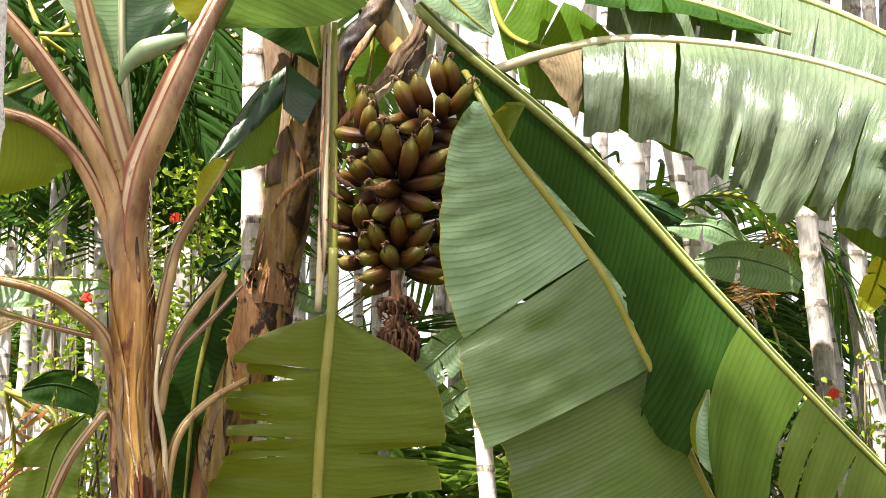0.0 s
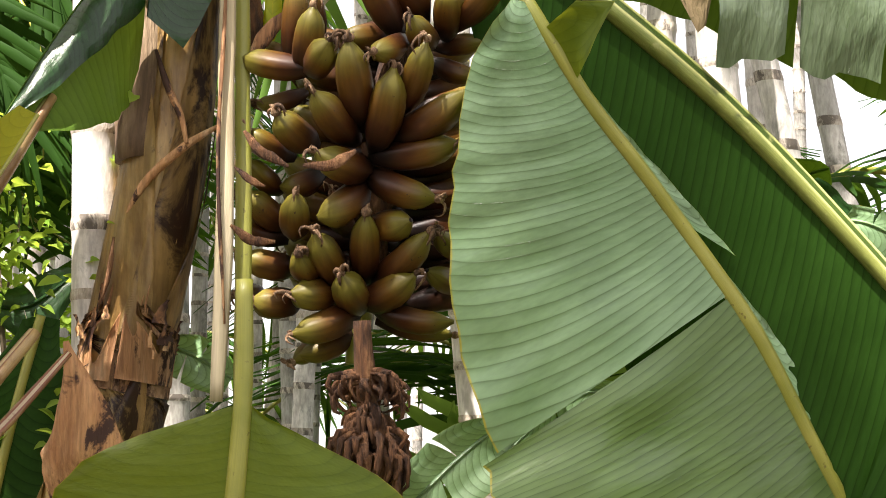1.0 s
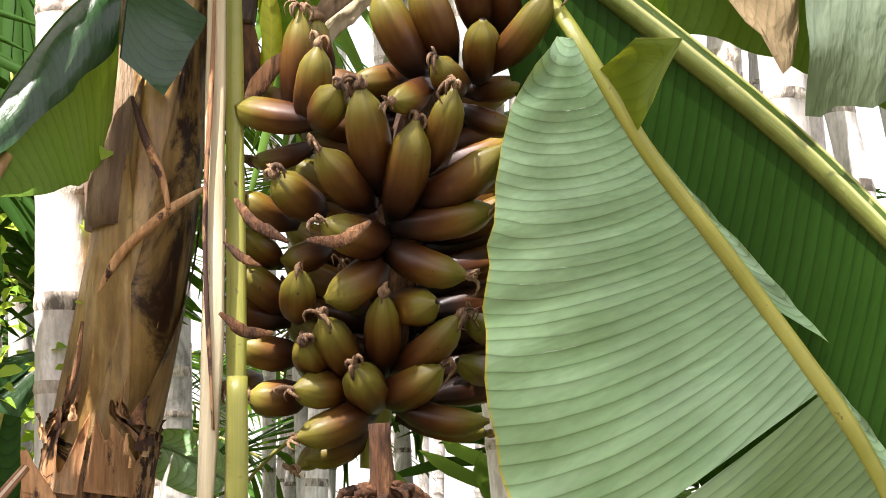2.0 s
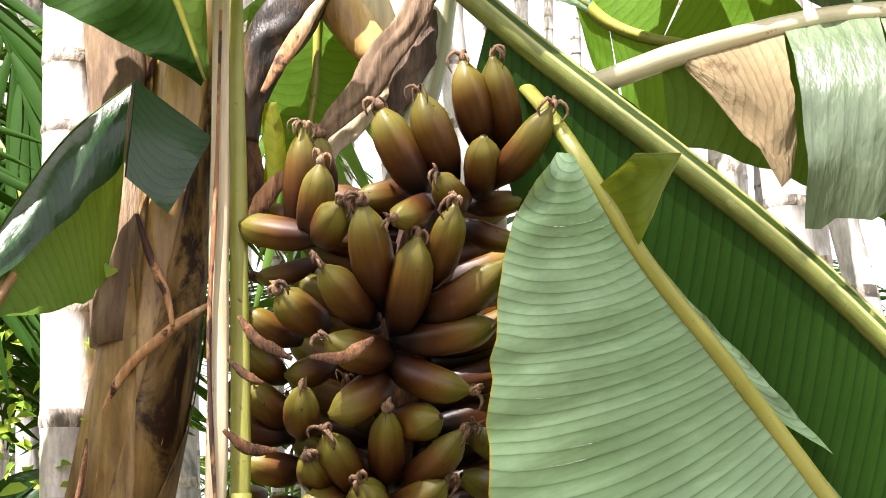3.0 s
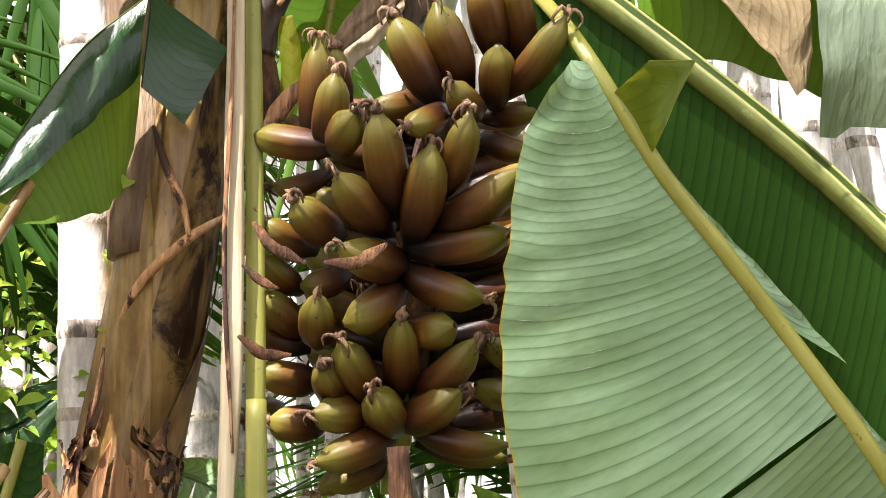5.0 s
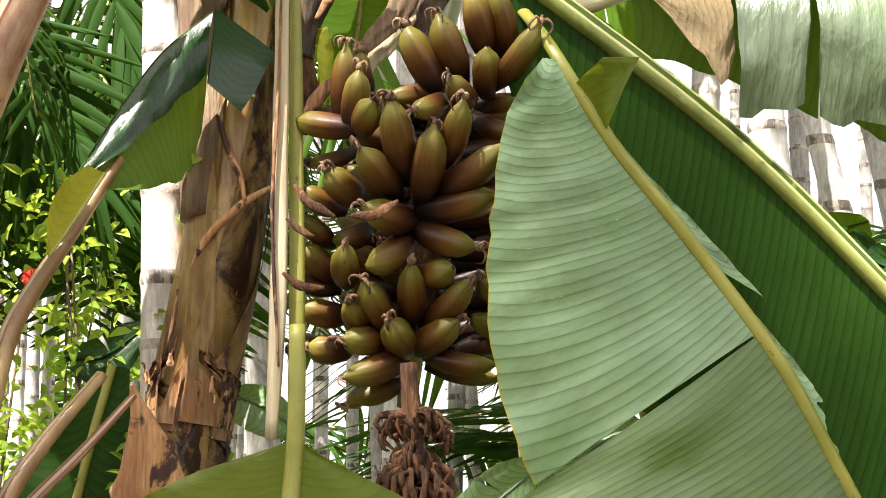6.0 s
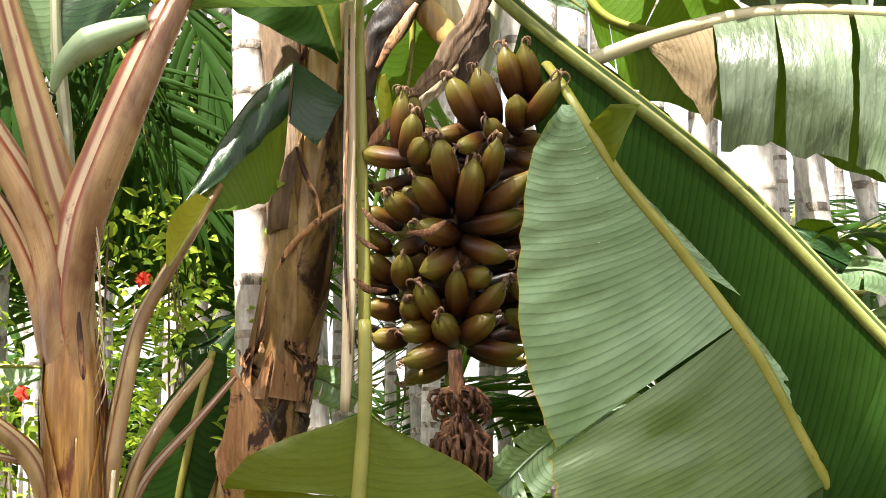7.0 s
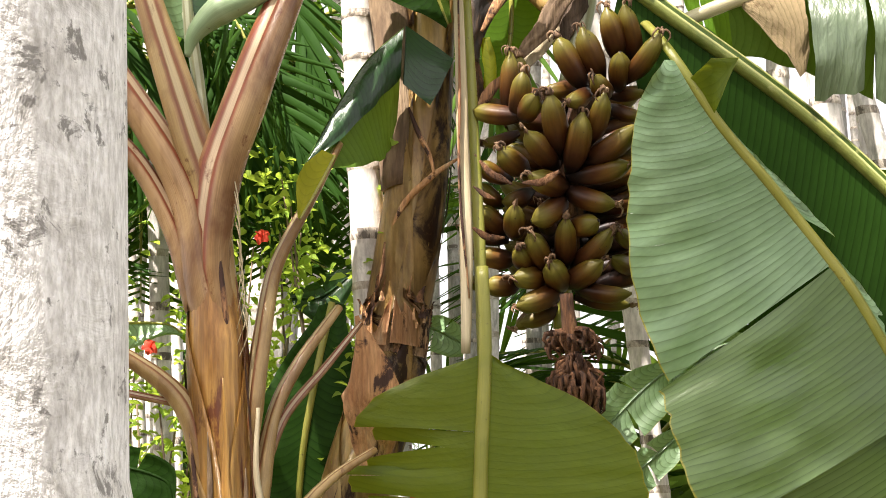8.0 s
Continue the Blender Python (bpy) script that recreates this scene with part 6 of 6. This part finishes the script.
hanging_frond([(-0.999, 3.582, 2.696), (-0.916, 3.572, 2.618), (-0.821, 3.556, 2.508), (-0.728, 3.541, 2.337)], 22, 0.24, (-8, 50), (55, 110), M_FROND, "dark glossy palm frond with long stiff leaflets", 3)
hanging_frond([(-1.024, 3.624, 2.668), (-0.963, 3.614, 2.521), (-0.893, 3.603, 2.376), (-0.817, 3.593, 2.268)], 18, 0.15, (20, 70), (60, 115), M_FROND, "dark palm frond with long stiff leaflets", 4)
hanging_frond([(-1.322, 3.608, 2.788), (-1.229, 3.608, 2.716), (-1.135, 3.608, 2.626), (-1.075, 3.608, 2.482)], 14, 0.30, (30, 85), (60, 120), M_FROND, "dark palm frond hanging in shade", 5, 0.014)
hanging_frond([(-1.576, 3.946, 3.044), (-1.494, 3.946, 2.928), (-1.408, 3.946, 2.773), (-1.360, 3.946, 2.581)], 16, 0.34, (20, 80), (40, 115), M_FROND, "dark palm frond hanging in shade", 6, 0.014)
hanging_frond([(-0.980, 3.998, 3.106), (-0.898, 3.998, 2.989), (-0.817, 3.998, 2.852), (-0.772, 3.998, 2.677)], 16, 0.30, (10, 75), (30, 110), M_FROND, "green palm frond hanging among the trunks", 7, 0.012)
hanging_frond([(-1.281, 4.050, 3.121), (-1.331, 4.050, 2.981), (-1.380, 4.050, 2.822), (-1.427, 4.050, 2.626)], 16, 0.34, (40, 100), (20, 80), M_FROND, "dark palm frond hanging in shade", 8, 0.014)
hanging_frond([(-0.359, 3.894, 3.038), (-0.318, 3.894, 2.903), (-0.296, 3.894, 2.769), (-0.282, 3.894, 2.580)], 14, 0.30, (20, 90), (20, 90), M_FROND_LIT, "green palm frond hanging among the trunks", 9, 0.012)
banana_leaf("dark folded banana leaf beside the leaf stalks", [(-1.363, 3.162, 2.403), (-1.251, 3.162, 2.446), (-1.157, 3.162, 2.489), (-1.080, 3.162, 2.526)], [0.004, 0.005, 0.004, 0.002], [
    dict(dirs=[(0.1, -0.1, -1), (0.2, -0.1, -1)], widths=[0.02, 0.05, 0.05, 0.03, 0.005], mat=M_LEAF_B, seed=90, across=5), dict(dirs=[(0, 0.1, 1), (-0.1, 0.1, 1)], widths=[0.02, 0.035, 0.04, 0.03, 0.005], mat=M_LEAF_MID, seed=91, across=5)])
banana_leaf("withered brown leaf scrap hanging between stalks", [(-1.265, 3.374, 2.613), (-1.247, 3.374, 2.544), (-1.223, 3.374, 2.467)], [0.003, 0.003, 0.002], [
    dict(dirs=[(0.9, -0.1, -0.2), (0.9, -0.1, -0.2)], widths=[0.02, 0.045, 0.03, 0.01], mat=M_DRY, seed=92, across=5, fray=0.2), dict(dirs=[(-0.9, -0.1, -0.2), (-0.9, -0.1, -0.2)], widths=[0.02, 0.035, 0.03, 0.01], mat=M_DRY, seed=93, across=5, fray=0.2)])
banana_leaf("withered tan leaf scrap on a dried stalk", [(-1.248, 3.001, 1.823), (-1.183, 2.996, 1.792), (-1.138, 3.001, 1.783)], [0.003, 0.003, 0.002], [
    dict(dirs=[(-0.1, -0.1, -1), (-0.5, -0.1, -0.9)], widths=[0.12, 0.11, 0.08, 0.02], mat=M_DRY, seed=94, across=6, fray=0.2)])
_fan = thing("palm_frond_cluster", "dark palm fronds hanging behind the leaf stalks", "palm fronds", (-1.281, 3.530, 2.730))
for _k, (_r, _s) in enumerate((((0, 40, 10), 0.5), ((0, 70, 30), 0.5), ((0, 110, -20), 0.55), ((0, 20, -20), 0.5), ((0, -20, 160), 0.6), ((0, 30, 200), 0.6))):
    put_frond(_fan, "low_a", (0, 0.02 * _k, 0), _r, _s)
for _c in ((-1.507, 4.310, 2.854), (-1.153, 4.414, 2.991), (-0.899, 4.518, 2.875)):
    _fan = thing("palm_frond_cluster", "dark shaded palm fronds behind the leaf stalks", "palm fronds", _c)
    for _k in range(8):
        put_frond(_fan, "low_a", (0.07 * _k - 0.25, 0.04 * _k, 0.03 * (_k % 3)), (0, 5 + 31 * _k % 95, 47 * _k % 360), 0.58)
_fan = thing("palm_frond_cluster", "dark palm fronds behind the drooping leaves", "palm fronds", (0.999, 4.258, 2.249))
for _k in range(9):
    put_frond(_fan, "low_a", (0.1 * _k - 0.4, 0.03 * _k, -0.09 * _k), (0, 10 + 37 * _k % 120, 61 * _k % 360), 0.7)
_dead = thing("palm_frond_cluster", "hanging orange dead palm frond", "palm fronds", (1.052, 4.350, 2.330))
for _k in range(3):
    put_frond(_dead, "dead", (0, 0, 0), (0, 78 + 6 * _k, -60 + 60 * _k), 0.30)
_dead = thing("palm_frond_cluster", "brown dead palm frond near the ground", "palm fronds", (-1.321, 3.530, 1.631))
for _k in range(3):
    put_frond(_dead, "dead", (0, 0, 0), (0, 60 + 15 * _k, -30 + 60 * _k), 0.5)


# ------------------------------------------------------------ hibiscus
def shrub(centre, size, count, seed, label, spots):
    rng = random.Random(seed)
    c = Vector(centre)
    ob = thing("hibiscus_shrub", label, "shrub", (c.x, c.y, 0), "hibiscus shrubs")
    tw = bmesh.new()
    lf = bmesh.new()
    for b in range(14):
        e = c + Vector((rng.uniform(-1, 1) * size[0], rng.uniform(-1, 1) * size[1], rng.uniform(-0.7, 1) * size[2]))
        f = Vector((c.x + rng.uniform(-0.1, 0.1), c.y, 0))
        line = spline([f, f.lerp(e, 0.5) + Vector((rng.uniform(-0.1, 0.1), 0, 0.1)), e], 10)
        tube(tw, line, [0.008, 0.006, 0.002], seg=5, raw=True)
        for k in range(count // 14):
            q = line[rng.randint(4, 10)] + Vector([rng.gauss(0, 0.045) for _ in range(3)])
            d = Vector((rng.uniform(-1, 1), rng.uniform(-1, 0.6), rng.uniform(-0.7, 0.6))).normalized()
            s = d.cross(Vector((rng.uniform(-1, 1), rng.uniform(-1, 1), 1))).normalized()
            up = s.cross(d)
            ln, w = rng.uniform(0.020, 0.042), rng.uniform(0.006, 0.011)
            prev = None
            for v, ww in ((0, 0.08), (0.25, 0.85), (0.55, 1.0), (0.8, 0.6), (1, 0.03)):
                m = q + d * ln * v - up * (0.25 * ln * v * v)
                row = (lf.verts.new(m - s * w * ww + up * 0.006 * ww), lf.verts.new(m), lf.verts.new(m + s * w * ww + up * 0.006 * ww))
                if prev:
                    lf.faces.new((prev[0], prev[1], row[1], row[0]))
                    lf.faces.new((prev[1], prev[2], row[2], row[1]))
                prev = row
    part("branching", tw, M_TWIG, ob)
    part("foliage", lf, M_SHRUB, ob)
    for k, sp in enumerate(spots):
        flower(sp, ob, seed + k)
    return ob


def flower(place, parent, seed):
    """An open red hibiscus bloom of five ruffled petals with a long pistil."""
    rng = random.Random(seed)
    c = Vector(place)
    ax = Vector((rng.uniform(-0.4, 0.4), -0.9, rng.uniform(-0.1, 0.3))).normalized()
    e = ax.cross(Vector((0, 0, 1))).normalized()
    f = e.cross(ax)
    core = part("bloom", tube(bmesh.new(), [c + ax * -0.015, c, c + ax * 0.03], [0.004, 0.0025, 0.0015], n=5, seg=6), M_PETAL, parent, "red hibiscus flower")
    for k in range(5):
        bm = bmesh.new()
        a = 2 * math.pi * k / 5 + rng.uniform(-0.15, 0.15)
        o = e * math.cos(a) + f * math.sin(a)
        s = e * -math.sin(a) + f * math.cos(a)
        prev = None
        for v in range(6):
            t = v / 5
            w = 0.0105 * math.sin(math.pi * min(0.9, 0.12 + 0.8 * t))
            row = []
            for j in range(5):
                x = j / 2 - 1
                q = c + o * (0.0195 * t) + s * (w * x) + ax * (0.013 * t - 0.016 * t * t + 0.004 * math.sin(5 * x + 3 * k) * t)
                row.append(bm.verts.new(q))
            if prev:
                for j in range(4):
                    bm.faces.new((prev[j], prev[j + 1], row[j + 1], row[j]))
            prev = row
        part("petal", bm, M_PETAL, core)
    return core


shrub((-0.803, 3.582, 1.987), (0.32, 0.25, 0.40), 3800, 1, "leafy green hibiscus shrub with red blooms", [(-0.831, 3.504, 2.153), (-0.476, 3.504, 1.938), (-0.484, 3.478, 1.560)])
shrub((-1.117, 3.634, 1.816), (0.26, 0.2, 0.35), 1500, 2, "leafy green hibiscus shrub with a red bloom", [(-1.090, 3.530, 1.911)])
shrub((1.223, 3.790, 1.694), (0.30, 0.25, 0.22), 500, 3, "leafy green hibiscus shrub with a red bloom", [(1.155, 3.660, 1.669)])
shrub((-1.294, 3.790, 1.461), (0.35, 0.3, 0.25), 500, 5, "low leafy shrub under the palms", [])
shrub((1.246, 3.582, 1.525), (0.25, 0.25, 0.15), 350, 6, "low leafy shrub with pale leaves", [])
